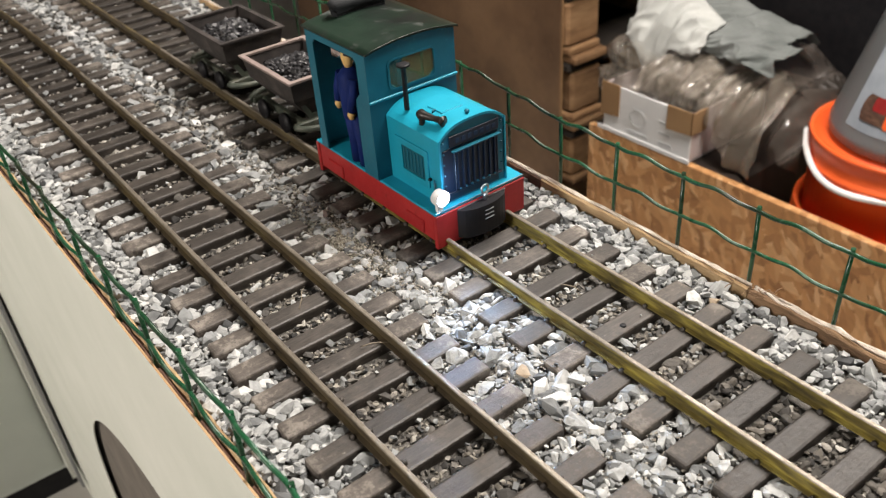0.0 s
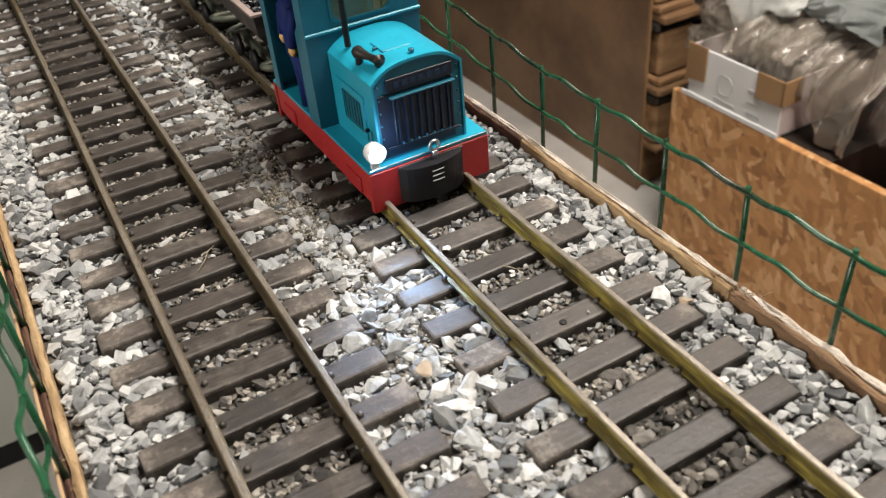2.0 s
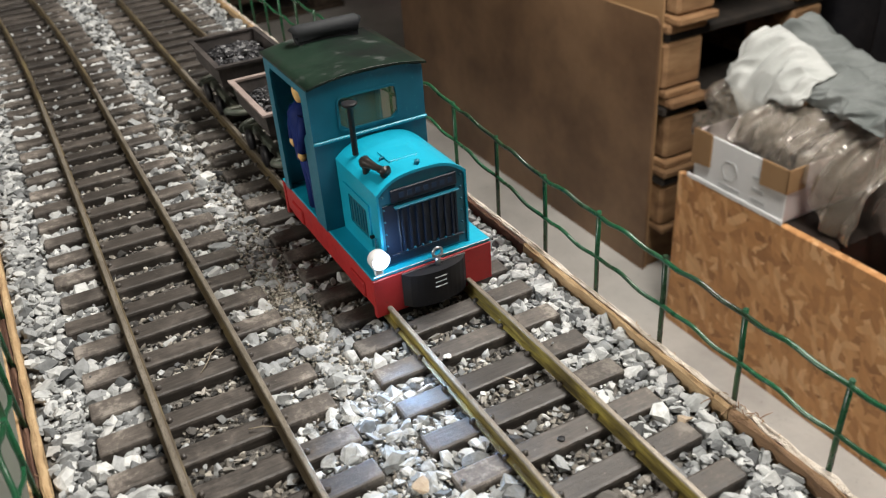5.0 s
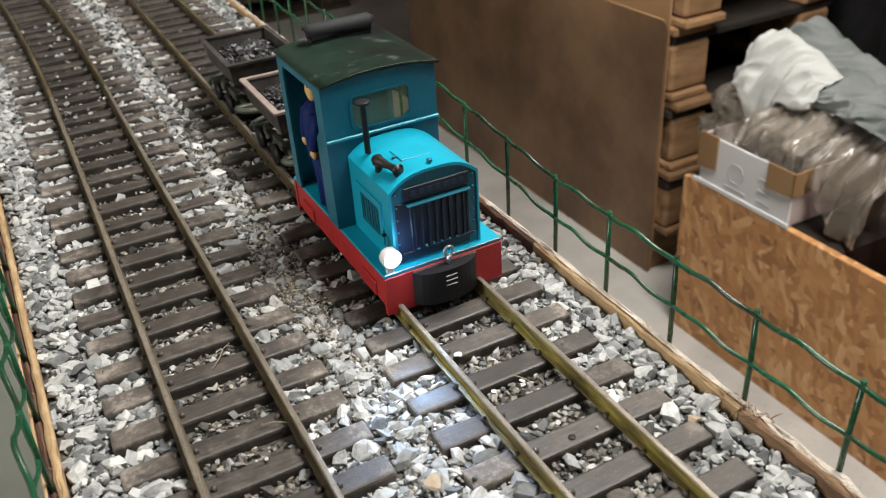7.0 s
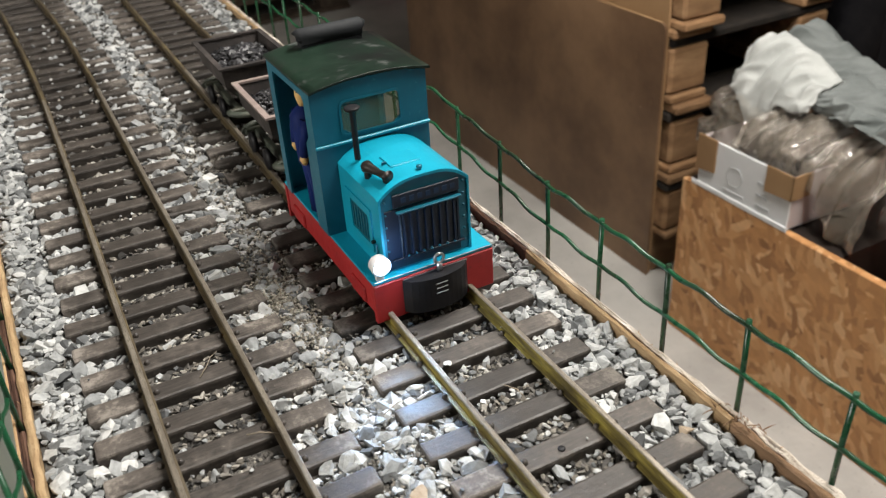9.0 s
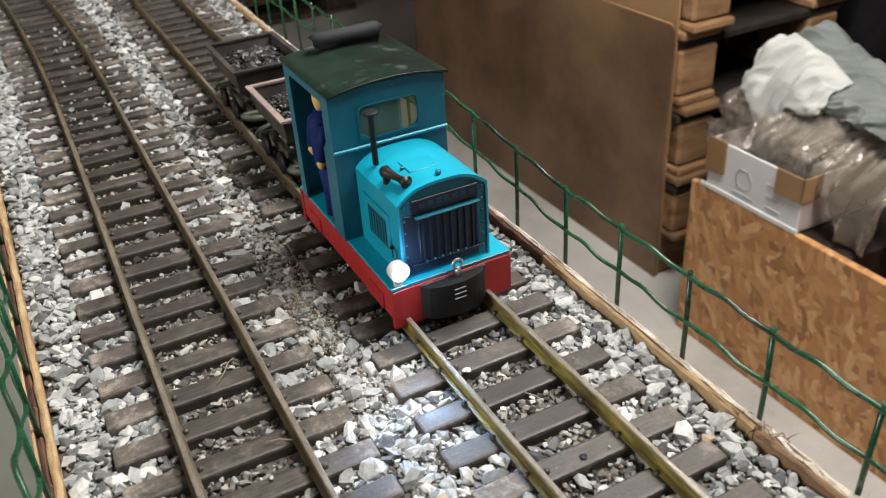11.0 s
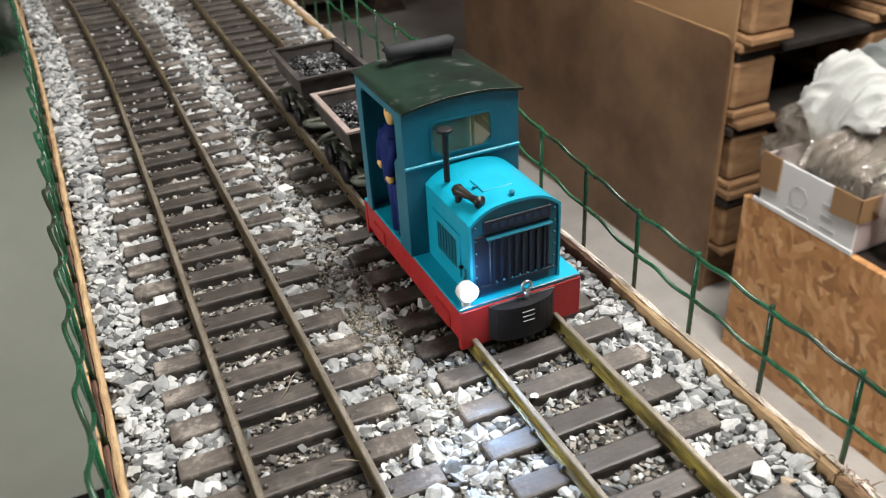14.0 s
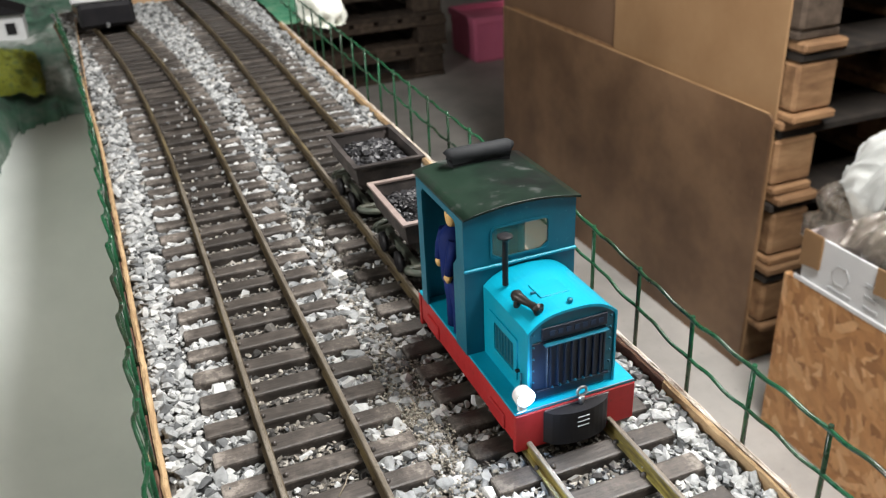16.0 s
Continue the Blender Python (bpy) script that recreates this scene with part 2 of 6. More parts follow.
def strand_material(name):
    """Oriented strand board: long flakes of wood in many tones, lying in two slanting directions."""
    m = bpy.data.materials.new(name)
    m.use_nodes = True
    n, l = m.node_tree.nodes, m.node_tree.links
    b = n["Principled BSDF"]
    b.inputs["Roughness"].default_value = 0.62
    tc, warp, add = (n.new("ShaderNode" + k) for k in ("TexCoord", "TexNoise", "VectorMath"))
    warp.inputs["Scale"].default_value, warp.inputs["Detail"].default_value = 16, 3
    add.operation = "MULTIPLY_ADD"
    l.new(tc.outputs["Object"], warp.inputs["Vector"])
    l.new(warp.outputs["Color"], add.inputs[0])
    add.inputs[1].default_value = (0.02, 0.035, 0.025)
    l.new(tc.outputs["Object"], add.inputs[2])
    tones = []
    for turn, scale in ((0.62, 46), (-0.45, 58), (1.35, 70)):
        mp, vor, bw = n.new("ShaderNodeMapping"), n.new("ShaderNodeTexVoronoi"), n.new("ShaderNodeRGBToBW")
        mp.vector_type = "TEXTURE"
        mp.inputs["Rotation"].default_value, mp.inputs["Scale"].default_value = (turn, 0, 0), (1, 2.6, 0.8)
        l.new(add.outputs[0], mp.inputs["Vector"])
        vor.inputs["Scale"].default_value = scale
        l.new(mp.outputs["Vector"], vor.inputs["Vector"])
        l.new(vor.outputs["Color"], bw.inputs[0])
        tones.append((mp, vor, bw))
    out = tones[0][2].outputs[0]
    for k in (1, 2):
        pick, mx = n.new("ShaderNodeMath"), n.new("ShaderNodeMix")
        sep = n.new("ShaderNodeSeparateColor")
        l.new(tones[k][1].outputs["Color"], sep.inputs[0])
        pick.operation = "GREATER_THAN"
        pick.inputs[1].default_value = 0.55
        l.new(sep.outputs[0], pick.inputs[0])
        l.new(pick.outputs[0], mx.inputs[0])
        l.new(out, mx.inputs[2])
        l.new(tones[k][2].outputs[0], mx.inputs[3])
        out = mx.outputs[0]
    ramp, mix, grain = n.new("ShaderNodeValToRGB"), n.new("ShaderNodeMix"), n.new("ShaderNodeTexNoise")
    l.new(out, ramp.inputs["Fac"])
    el = ramp.color_ramp.elements
    while len(el) < 5:
        el.new(0.5)
    for e, (p, col) in zip(el, ((0.16, (0.30, 0.137, 0.05)), (0.32, (0.44, 0.212, 0.079)), (0.52, (0.53, 0.263, 0.10)), (0.72, (0.60, 0.32, 0.134)), (0.9, (0.72, 0.435, 0.22)))):
        e.position, e.color = p, (*col, 1)
    grain.inputs["Scale"].default_value, grain.inputs["Detail"].default_value = 80, 6
    l.new(tones[0][0].outputs["Vector"], grain.inputs["Vector"])
    mix.data_type, mix.blend_type = "RGBA", "MULTIPLY"
    mix.inputs["Factor"].default_value = 0.5
    mr = n.new("ShaderNodeMapRange")
    mr.inputs["To Min"].default_value, mr.inputs["To Max"].default_value = 0.45, 1.5
    l.new(grain.outputs["Fac"], mr.inputs["Value"])
    l.new(ramp.outputs["Color"], mix.inputs["A"])
    l.new(mr.outputs["Result"], mix.inputs["B"])
    l.new(mix.outputs["Result"], b.inputs["Base Color"])
    bp = n.new("ShaderNodeBump")
    bp.inputs["Strength"].default_value, bp.inputs["Distance"].default_value = 0.35, 0.001
    l.new(out, bp.inputs["Height"])
    l.new(bp.outputs["Normal"], b.inputs["Normal"])
    return m


GRANITE = ((0.0, (0.06, 0.063, 0.065)), (0.12, (0.13, 0.136, 0.138)), (0.30, (0.225, 0.235, 0.236)), (0.52, (0.318, 0.329, 0.327)), (0.82, (0.415, 0.424, 0.417)), (1.0, (0.54, 0.546, 0.532)))
M_STONE = stone_material("granite_chips", GRANITE)
M_LOOSE_STONE = stone_material("single_granite_stones", GRANITE, scale=2.0, single_stones=True)
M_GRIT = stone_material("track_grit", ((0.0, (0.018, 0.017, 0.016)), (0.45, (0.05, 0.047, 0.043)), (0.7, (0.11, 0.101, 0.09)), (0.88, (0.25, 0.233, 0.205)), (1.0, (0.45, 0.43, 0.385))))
M_DUST = stone_material("sandy_crumbs", ((0.0, (0.10, 0.09, 0.075)), (0.4, (0.19, 0.173, 0.145)), (0.75, (0.29, 0.268, 0.228)), (1.0, (0.42, 0.395, 0.345))), 0.9)
M_SAND = stone_material("pale_sand", ((0.0, (0.14, 0.127, 0.107)), (0.4, (0.25, 0.23, 0.19)), (1.0, (0.44, 0.41, 0.35))), 0.95)
M_SANDBED = material("packed_sand", [(0.16, 0.14, 0.105), (0.27, 0.24, 0.185), (0.36, 0.325, 0.26)], 0.95, scale=300, bump=0.9, fine=5, speck=(0.45, 0.42, 0.35), spots=0.6, depth=0.0012)
M_COAL = stone_material("coal", ((0.0, (0.012, 0.012, 0.013)), (0.8, (0.024, 0.024, 0.027)), (1.0, (0.06, 0.06, 0.065))), 0.4)
M_BED = material("ballast_bed", [(0.05, 0.046, 0.041), (0.10, 0.093, 0.083), (0.17, 0.16, 0.143)], 0.95, scale=240, bump=0.8, fine=5, depth=0.002)
M_SLEEPER = sleeper_material("sleeper_plastic")
# darker sleepers: grime, and the train's shadow painted into their colour
M_SLEEPER_GRIME_SHADE = sleeper_material("grime_shade_sleeper", 0.75)
M_SLEEPER_DUSTY = sleeper_material("dusty_sleeper", 1.12)
# dark chips: grime near the camera, painted shadow beside the train
M_GRIME_SHADE = stone_material("grime_shade_grit", ((0.0, (0.02, 0.018, 0.016)), (0.5, (0.07, 0.064, 0.055)), (0.85, (0.16, 0.146, 0.126)), (1.0, (0.34, 0.32, 0.285))))
M_RAIL = material("brass_rail_side", [(0.07, 0.055, 0.026), (0.19, 0.152, 0.045), (0.42, 0.35, 0.085)], 0.42, 0.25, scale=45, stretch=(6, 1, 6), bump=0.25, fine=9, depth=0.0003)
M_RAILHEAD = material("worn_rail_head", [(0.16, 0.138, 0.108), (0.235, 0.205, 0.165), (0.31, 0.275, 0.225)], 0.36, 0.45, scale=40, stretch=(6, 1, 6), bump=0.45, fine=9, depth=0.0005, speck=(0.10, 0.085, 0.06), spots=0.6)
M_PINE = material("pine_batten", [(0.30, 0.19, 0.095), (0.42, 0.285, 0.15), (0.53, 0.385, 0.22)], 0.75, scale=70, stretch=(4, 0.8, 4), bump=0.6, fine=8, speck=(0.25, 0.14, 0.06), depth=0.0015)
M_RAW = material("rough_sawn_edge", [(0.40, 0.34, 0.27), (0.56, 0.50, 0.43), (0.72, 0.67, 0.60)], 0.9, scale=90, stretch=(2, 1, 2), bump=0.9, fine=6, depth=0.002)
M_BROWNWOOD = material("brown_plank", [(0.13, 0.075, 0.04), (0.22, 0.13, 0.07), (0.32, 0.2, 0.11)], 0.8, scale=30, stretch=(5, 0.7, 5), bump=0.8, fine=7, depth=0.002)
M_UMBER = material("dark_brown_batten", [(0.05, 0.022, 0.014), (0.09, 0.042, 0.026), (0.16, 0.085, 0.052)], 0.8, scale=50, stretch=(3, 1, 3), bump=0.7, fine=7, depth=0.0015)
M_PLY = material("plywood", [(0.33, 0.2, 0.1), (0.43, 0.29, 0.16)], 0.8, scale=20, stretch=(1, 0.4, 8), bump=0.4)
M_FENCE = material("green_plastic_wire", [(0.014, 0.018, 0.010), (0.008, 0.052, 0.022), (0.012, 0.085, 0.036)], 0.28, scale=13, bump=0.12, fine=6, speck=(0.05, 0.17, 0.09), spots=0.72, depth=0.0004)
# grey that paints the shade in the groove at the wall's foot
M_GROOVE_SHADE = material("groove_shade_grey", [(0.17, 0.175, 0.18), (0.25, 0.255, 0.26), (0.36, 0.36, 0.36)], 0.4, scale=14, bump=0.3, fine=12, depth=0.001)
# tone of the arch's shaded inside, put into a board's colour
M_ARCH_SHADE = material("arch_shade_brown", [(0.13, 0.114, 0.097), (0.20, 0.176, 0.15)], 0.85, scale=25, bump=0.4, fine=8, depth=0.001)
M_WHITEWALL = material("white_emulsion", [(0.69, 0.715, 0.635), (0.78, 0.795, 0.72)], 0.6, scale=9, bump=0.25, fine=30, depth=0.001)
M_CYAN = material("cyan_enamel", [(0.003, 0.27, 0.39), (0.005, 0.31, 0.45)], 0.36, scale=45, bump=0.12, fine=8, speck=(0.015, 0.34, 0.43), depth=0.0004, spots=0.66)
# darker copy of the cyan paint, with upright faces' shade in its colour
M_TEAL_SHADED = material("shaded_teal_enamel", [(0.003, 0.10, 0.155), (0.005, 0.128, 0.192)], 0.42, scale=45, bump=0.12, fine=8, speck=(0.05, 0.2, 0.24), depth=0.0004, spots=0.7)
M_RED = material("red_enamel", [(0.30, 0.012, 0.014), (0.38, 0.02, 0.02)], 0.5, scale=50, bump=0.15, fine=7, speck=(0.15, 0.03, 0.02), depth=0.0004, spots=0.68)
M_ROOF = material("weathered_green_roof", [(0.004, 0.0045, 0.0045), (0.004, 0.0125, 0.0075), (0.010, 0.024, 0.015), (0.020, 0.023, 0.021)], 0.4, scale=16, bump=0.3, fine=2.6, speck=(0.075, 0.08, 0.077), depth=0.0005, spots=0.635, spec=0.4)
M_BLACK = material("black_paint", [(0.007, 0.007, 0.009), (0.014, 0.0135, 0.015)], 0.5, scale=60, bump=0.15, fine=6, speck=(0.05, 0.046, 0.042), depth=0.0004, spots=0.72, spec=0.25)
M_NAVY = material("navy_paint", [(0.003, 0.012, 0.08), (0.006, 0.022, 0.14)], 0.7, scale=60, bump=0.1, spec=0.2)
M_TANK = material("dull_black_tank", [(0.008, 0.009, 0.011), (0.02, 0.023, 0.025)], 0.72, scale=60, bump=0.3, fine=5, depth=0.0005, spec=0.3)
M_PLATEBAR = material("worn_plate_letters", [(0.006, 0.022, 0.055), (0.010, 0.034, 0.078)], 0.5, scale=80, bump=0)
M_SLOPE = material("slope_emulsion", [(0.64, 0.685, 0.66), (0.74, 0.78, 0.75)], 0.6, scale=5, bump=0.25, fine=30, depth=0.001)
M_STEEL = material("bare_steel", [(0.35, 0.36, 0.37), (0.55, 0.56, 0.57)], 0.32, 0.9, scale=90, bump=0.1)
M_WHITEPLASTIC = material("white_plastic", [(0.72, 0.72, 0.72), (0.8, 0.8, 0.8)], 0.4, scale=60, bump=0.05)
M_RUST = material("rusty_tub", [(0.013, 0.011, 0.0105), (0.027, 0.022, 0.02), (0.06, 0.049, 0.045)], 0.65, scale=70, bump=0.4, fine=6, depth=0.0006)
M_RIM = material("pinkish_brown_rim", [(0.18, 0.138, 0.122), (0.27, 0.215, 0.195)], 0.6, scale=80, bump=0.3, depth=0.0005)
M_CHASSIS = material("dark_green_chassis", [(0.02, 0.026, 0.02), (0.05, 0.06, 0.045), (0.1, 0.1, 0.075)], 0.55, scale=70, bump=0.3, depth=0.0005)
M_BRONZE = material("dark_bronze_horn", [(0.012, 0.010, 0.009), (0.03, 0.025, 0.022)], 0.4, 0.3, scale=80, bump=0.05)
M_SKIN = material("yellow_plastic", [(0.62, 0.38, 0.12), (0.7, 0.46, 0.18)], 0.5, scale=80, bump=0.05)
M_GLASS = clear_material("cab_window_glass", (0.13, 0.14, 0.06), 0.06, 0.62)
M_GLASS_LAMP = glow_material("headlight_led", (0.75, 0.88, 1.0), 140)
M_FLOOR = material("concrete_floor", [(0.34, 0.325, 0.305), (0.44, 0.422, 0.395), (0.52, 0.50, 0.465)], 0.7, scale=3.5, bump=0.3, fine=25, speck=(0.2, 0.19, 0.18), depth=0.003, spots=0.7)
M_PLASTER = material("dim_room_wall", [(0.42, 0.40, 0.37), (0.5, 0.48, 0.45)], 0.9, scale=2, bump=0.2, fine=20)
M_HARDBOARD = material("brown_hardboard", [(0.11, 0.060, 0.031), (0.175, 0.100, 0.053), (0.255, 0.153, 0.083)], 0.5, scale=4.5, bump=0.15, fine=60, depth=0.001)
M_CARD = material("tan_cardboard", [(0.275, 0.158, 0.072), (0.35, 0.215, 0.105)], 0.75, scale=5, bump=0.15, fine=40)
M_BROWNBOARD = material("red_brown_board", [(0.15, 0.085, 0.045), (0.2, 0.12, 0.07)], 0.6, scale=4, bump=0.15, fine=40)
M_DIM_PALLET = material("dim_pallet_wood", [(0.034, 0.023, 0.015), (0.062, 0.043, 0.029), (0.10, 0.073, 0.052)], 0.85, scale=9, stretch=(4, 1, 4), bump=0.5, fine=8, vary=0.3, depth=0.002)
# board wood with the stack's inner shade put into its colour
M_SHADED_BOARD = material("shaded_board", [(0.009, 0.0065, 0.005), (0.019, 0.014, 0.010), (0.034, 0.025, 0.018)], 0.85, scale=9, stretch=(4, 1, 4), bump=0.5, fine=8, vary=0.3, depth=0.002)
M_OSB = strand_material("osb_strands")
M_PALLET = material("pallet_pine", [(0.135, 0.07, 0.031), (0.235, 0.13, 0.06), (0.335, 0.2, 0.1)], 0.8, scale=9, stretch=(1, 4, 4), bump=0.5, fine=8, vary=0.25, depth=0.002)
M_BOXWHITE = material("white_cardboard", [(0.7, 0.71, 0.72), (0.78, 0.79, 0.8)], 0.65, scale=8, bump=0.1, fine=20)
M_PRINT = material("grey_print", [(0.48, 0.50, 0.51), (0.54, 0.56, 0.57)], 0.7, scale=30, bump=0)
M_CLOTH = material("grey_white_cloth", [(0.42, 0.435, 0.42), (0.53, 0.54, 0.52)], 0.9, scale=12, bump=0.5, fine=12, depth=0.003)
M_GREYCLOTH = material("grey_green_cloth", [(0.11, 0.125, 0.12), (0.20, 0.215, 0.21)], 0.85, scale=12, bump=0.5, fine=12, depth=0.003)
M_BAG = polythene_material("clear_polythene", (0.72, 0.63, 0.51), 0.885, 0.25, 20)
M_SHEET = polythene_material("brownish_polythene", (0.46, 0.385, 0.33), 0.93, 0.18, 11)
M_RAIL_OLD = material("brown_rail_side", [(0.045, 0.034, 0.022), (0.09, 0.069, 0.04), (0.15, 0.118, 0.058)], 0.5, 0.2, scale=30, stretch=(6, 1, 6), bump=0.25, fine=9, depth=0.0003)
M_BOXPINK = material("pinkish_cardboard", [(0.5, 0.43, 0.42), (0.58, 0.5, 0.49)], 0.65, scale=8, bump=0.1, fine=20)
M_DEEP = material("deep_teal_panel", [(0.003, 0.07, 0.10), (0.004, 0.09, 0.125)], 0.4, scale=60, bump=0.1)
M_LABEL = material("printed_label", [(0.27, 0.31, 0.36), (0.36, 0.40, 0.45)], 0.4, scale=20, bump=0)
M_GRILLE = material("dark_blue_grille", [(0.003, 0.008, 0.020), (0.006, 0.016, 0.036)], 0.42, scale=90, bump=0.1)
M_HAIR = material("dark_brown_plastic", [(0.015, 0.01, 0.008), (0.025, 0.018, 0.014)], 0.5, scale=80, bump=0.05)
M_ORANGE = material("orange_plastic", [(0.84, 0.115, 0.024), (0.9, 0.145, 0.034)], 0.4, scale=8, bump=0.05, fine=20)
M_TUB = clear_material("milky_plastic", (0.27, 0.285, 0.30), 0.3, 0.25)
M_PINK = material("pink_plastic", [(0.72, 0.17, 0.30), (0.8, 0.21, 0.35)], 0.45, scale=6, bump=0.05)
M_GREENMAT = material("scenery_grass", [(0.012, 0.1, 0.05), (0.03, 0.16, 0.085), (0.1, 0.2, 0.12)], 0.9, scale=30, bump=0.8, fine=8, depth=0.003)
M_MOSS = material("yellow_moss", [(0.07, 0.1, 0.012), (0.22, 0.24, 0.02), (0.09, 0.14, 0.05)], 0.95, scale=60, bump=1.0, fine=6, depth=0.004)
M_HILL = material("plaster_scenery", [(0.045, 0.052, 0.048), (0.06, 0.14, 0.095), (0.15, 0.195, 0.165), (0.42, 0.45, 0.425)], 0.9, scale=9, bump=0.8, fine=8, depth=0.004)
M_HOUSE = material("grey_card_house", [(0.45, 0.46, 0.47), (0.56, 0.57, 0.57)], 0.7, scale=20, bump=0.1)

# ---- builders ----
import itertools


def box(bm, x0, x1, y0, y1, z0, z1, bevel=0.0):
    vs = [bm.verts.new((x, y, z)) for x in (x0, x1) for y in (y0, y1) for z in (z0, z1)]
    fs = [bm.faces.new([vs[i] for i in f]) for f in ((0, 1, 3, 2), (4, 6, 7, 5), (0, 4, 5, 1), (2, 3, 7, 6), (0, 2, 6, 4), (1, 5, 7, 3))]
    if bevel:
        es = list({e for f in fs for e in f.edges})
        bmesh.ops.bevel(bm, geom=es, offset=bevel, segments=1, affect="EDGES", profile=0.5)
    return bm


def tube(bm, pts, radii, seg=10, closed=False, caps=True):
    """A round tube along the points; radii: one, or one for each point."""
    pts = [Vector(p) for p in pts]
    radii = [radii] * len(pts) if isinstance(radii, (int, float)) else radii
    rings, side = [], None
    for i, p in enumerate(pts):
        a, b = pts[i - 1 if (i or closed) else 0], pts[(i + 1) % len(pts) if (closed or i + 1 < len(pts)) else i]
        d = (b - a).normalized()
        if side is None:
            side = d.orthogonal().normalized()
        side = (side - d * side.dot(d)).normalized()
        up = d.cross(side)
        rings.append([bm.verts.new(p + radii[i] * (side * math.cos(k * math.tau / seg) + up * math.sin(k * math.tau / seg))) for k in range(seg)])
    n = len(rings)
    for i in range(n if closed else n - 1):
        r, s = rings[i], rings[(i + 1) % n]
        for k in range(seg):
            f = bm.faces.new((r[k], r[(k + 1) % seg], s[(k + 1) % seg], s[k]))
            f.smooth = True
    if caps and not closed:
        bm.faces.new(rings[0][::-1])
        bm.faces.new(rings[-1])
    return bm


def lathe(bm, centre, profile, seg=24, axis="z"):
    """Turns a profile of (radius, height) round an axis through centre."""
    c = Vector(centre)
    rings = []
    for r, h in profile:
        ring = []
        for k in range(seg):
            a = k * math.tau / seg
            u, v = r * math.cos(a), r * math.sin(a)
            ring.append(bm.verts.new(c + {"z": Vector((u, v, h)), "y": Vector((u, h, v)), "x": Vector((h, u, v))}[axis]))
        rings.append(ring)
    for r, s in zip(rings, rings[1:]):
        for k in range(seg):
            f = bm.faces.new((r[k], r[(k + 1) % seg], s[(k + 1) % seg], s[k]))
            f.smooth = True
    return bm


def extrude(bm, outline, a, b, axis="y"):
    """A flat outline of (u, v) pulled from a to b along the axis (u, v: the other two axes in order)."""
    def at(u, v, w):
        return {"y": (u, w, v), "x": (w, u, v), "z": (u, v, w)}[axis]
    lo, hi = [bm.verts.new(at(u, v, a)) for u, v in outline], [bm.verts.new(at(u, v, b)) for u, v in outline]
    n = len(outline)
    bm.faces.new(lo)
    bm.faces.new(hi[::-1])
    for i in range(n):
        bm.faces.new((lo[i], hi[i], hi[(i + 1) % n], lo[(i + 1) % n]))
    return bm


def plate_with_hole(bm, outer, inner, a, b, axis="y"):
    """A plate between two outlines with the same number of points, from a to b."""
    def at(u, v, w):
        return {"y": (u, w, v), "x": (w, u, v), "z": (u, v, w)}[axis]
    n = len(outer)
    rows = [[bm.verts.new(at(u, v, w)) for u, v in line] for w in (a, b) for line in (outer, inner)]
    oa, ia, ob, ib = rows
    for i in range(n):
        j = (i + 1) % n
        for q in ((oa[i], oa[j], ia[j], ia[i]), (ob[j], ob[i], ib[i], ib[j]), (oa[j], oa[i], ob[i], ob[j]), (ia[i], ia[j], ib[j], ib[i])):
            bm.faces.new(q)
    return bm


def rounded(x0, x1, z0, z1, r, k=4):
    """A rectangle's outline with round corners, 4 * (k + 1) points, counter-clockwise from the lower right."""
    out = []
    for cx, cz, a0 in ((x1 - r, z0 + r, -90), (x1 - r, z1 - r, 0), (x0 + r, z1 - r, 90), (x0 + r, z0 + r, 180)):
        for i in range(k + 1):
            a = radians(a0 + 90 * i / k)
            out.append((cx + r * math.cos(a), cz + r * math.sin(a)))
    return out


def mesh_object(name, bm, mat, smooth=None):
    bmesh.ops.recalc_face_normals(bm, faces=bm.faces[:])
    me = bpy.data.meshes.new(name)
    bm.to_mesh(me)
    bm.free()
    for m in mat if isinstance(mat, (list, tuple)) else [mat]:
        me.materials.append(m)
    return new(name, me)


def thing(name, where, label, category, group="", kind=""):
    """An empty at a thing's base; its parts hang under it."""
    ob = new(name)
    ob.location = where
    ob.empty_display_size = 0.02
    ob["base"] = list(where)
    return tagged(ob, label, category, group, kind)


def part(name, bm, mat, parent, label=""):
    """One mesh, built in world places, as a part of a thing or of a part."""
    ob = mesh_object(name, bm, mat)
    ob.parent = parent
    if parent.type == "EMPTY":
        ob.matrix_parent_inverse = Matrix.Translation(-Vector(parent.location))
    return tagged(ob, label)


def piece(name, mesh, m, parent):
    """One of many alike pieces, on shared mesh data, at the pose m in the world."""
    ob = new(name, mesh)
    ob.parent = parent
    if parent.type == "EMPTY":
        ob.matrix_parent_inverse = Matrix.Translation(-Vector(parent.location))
    ob.matrix_basis = m
    return ob


def new_bm():
    return bmesh.new()


def single(name, bm, mat, label, category, kind="", group=""):
    return tagged(mesh_object(name, bm, mat), label, category, group, kind)


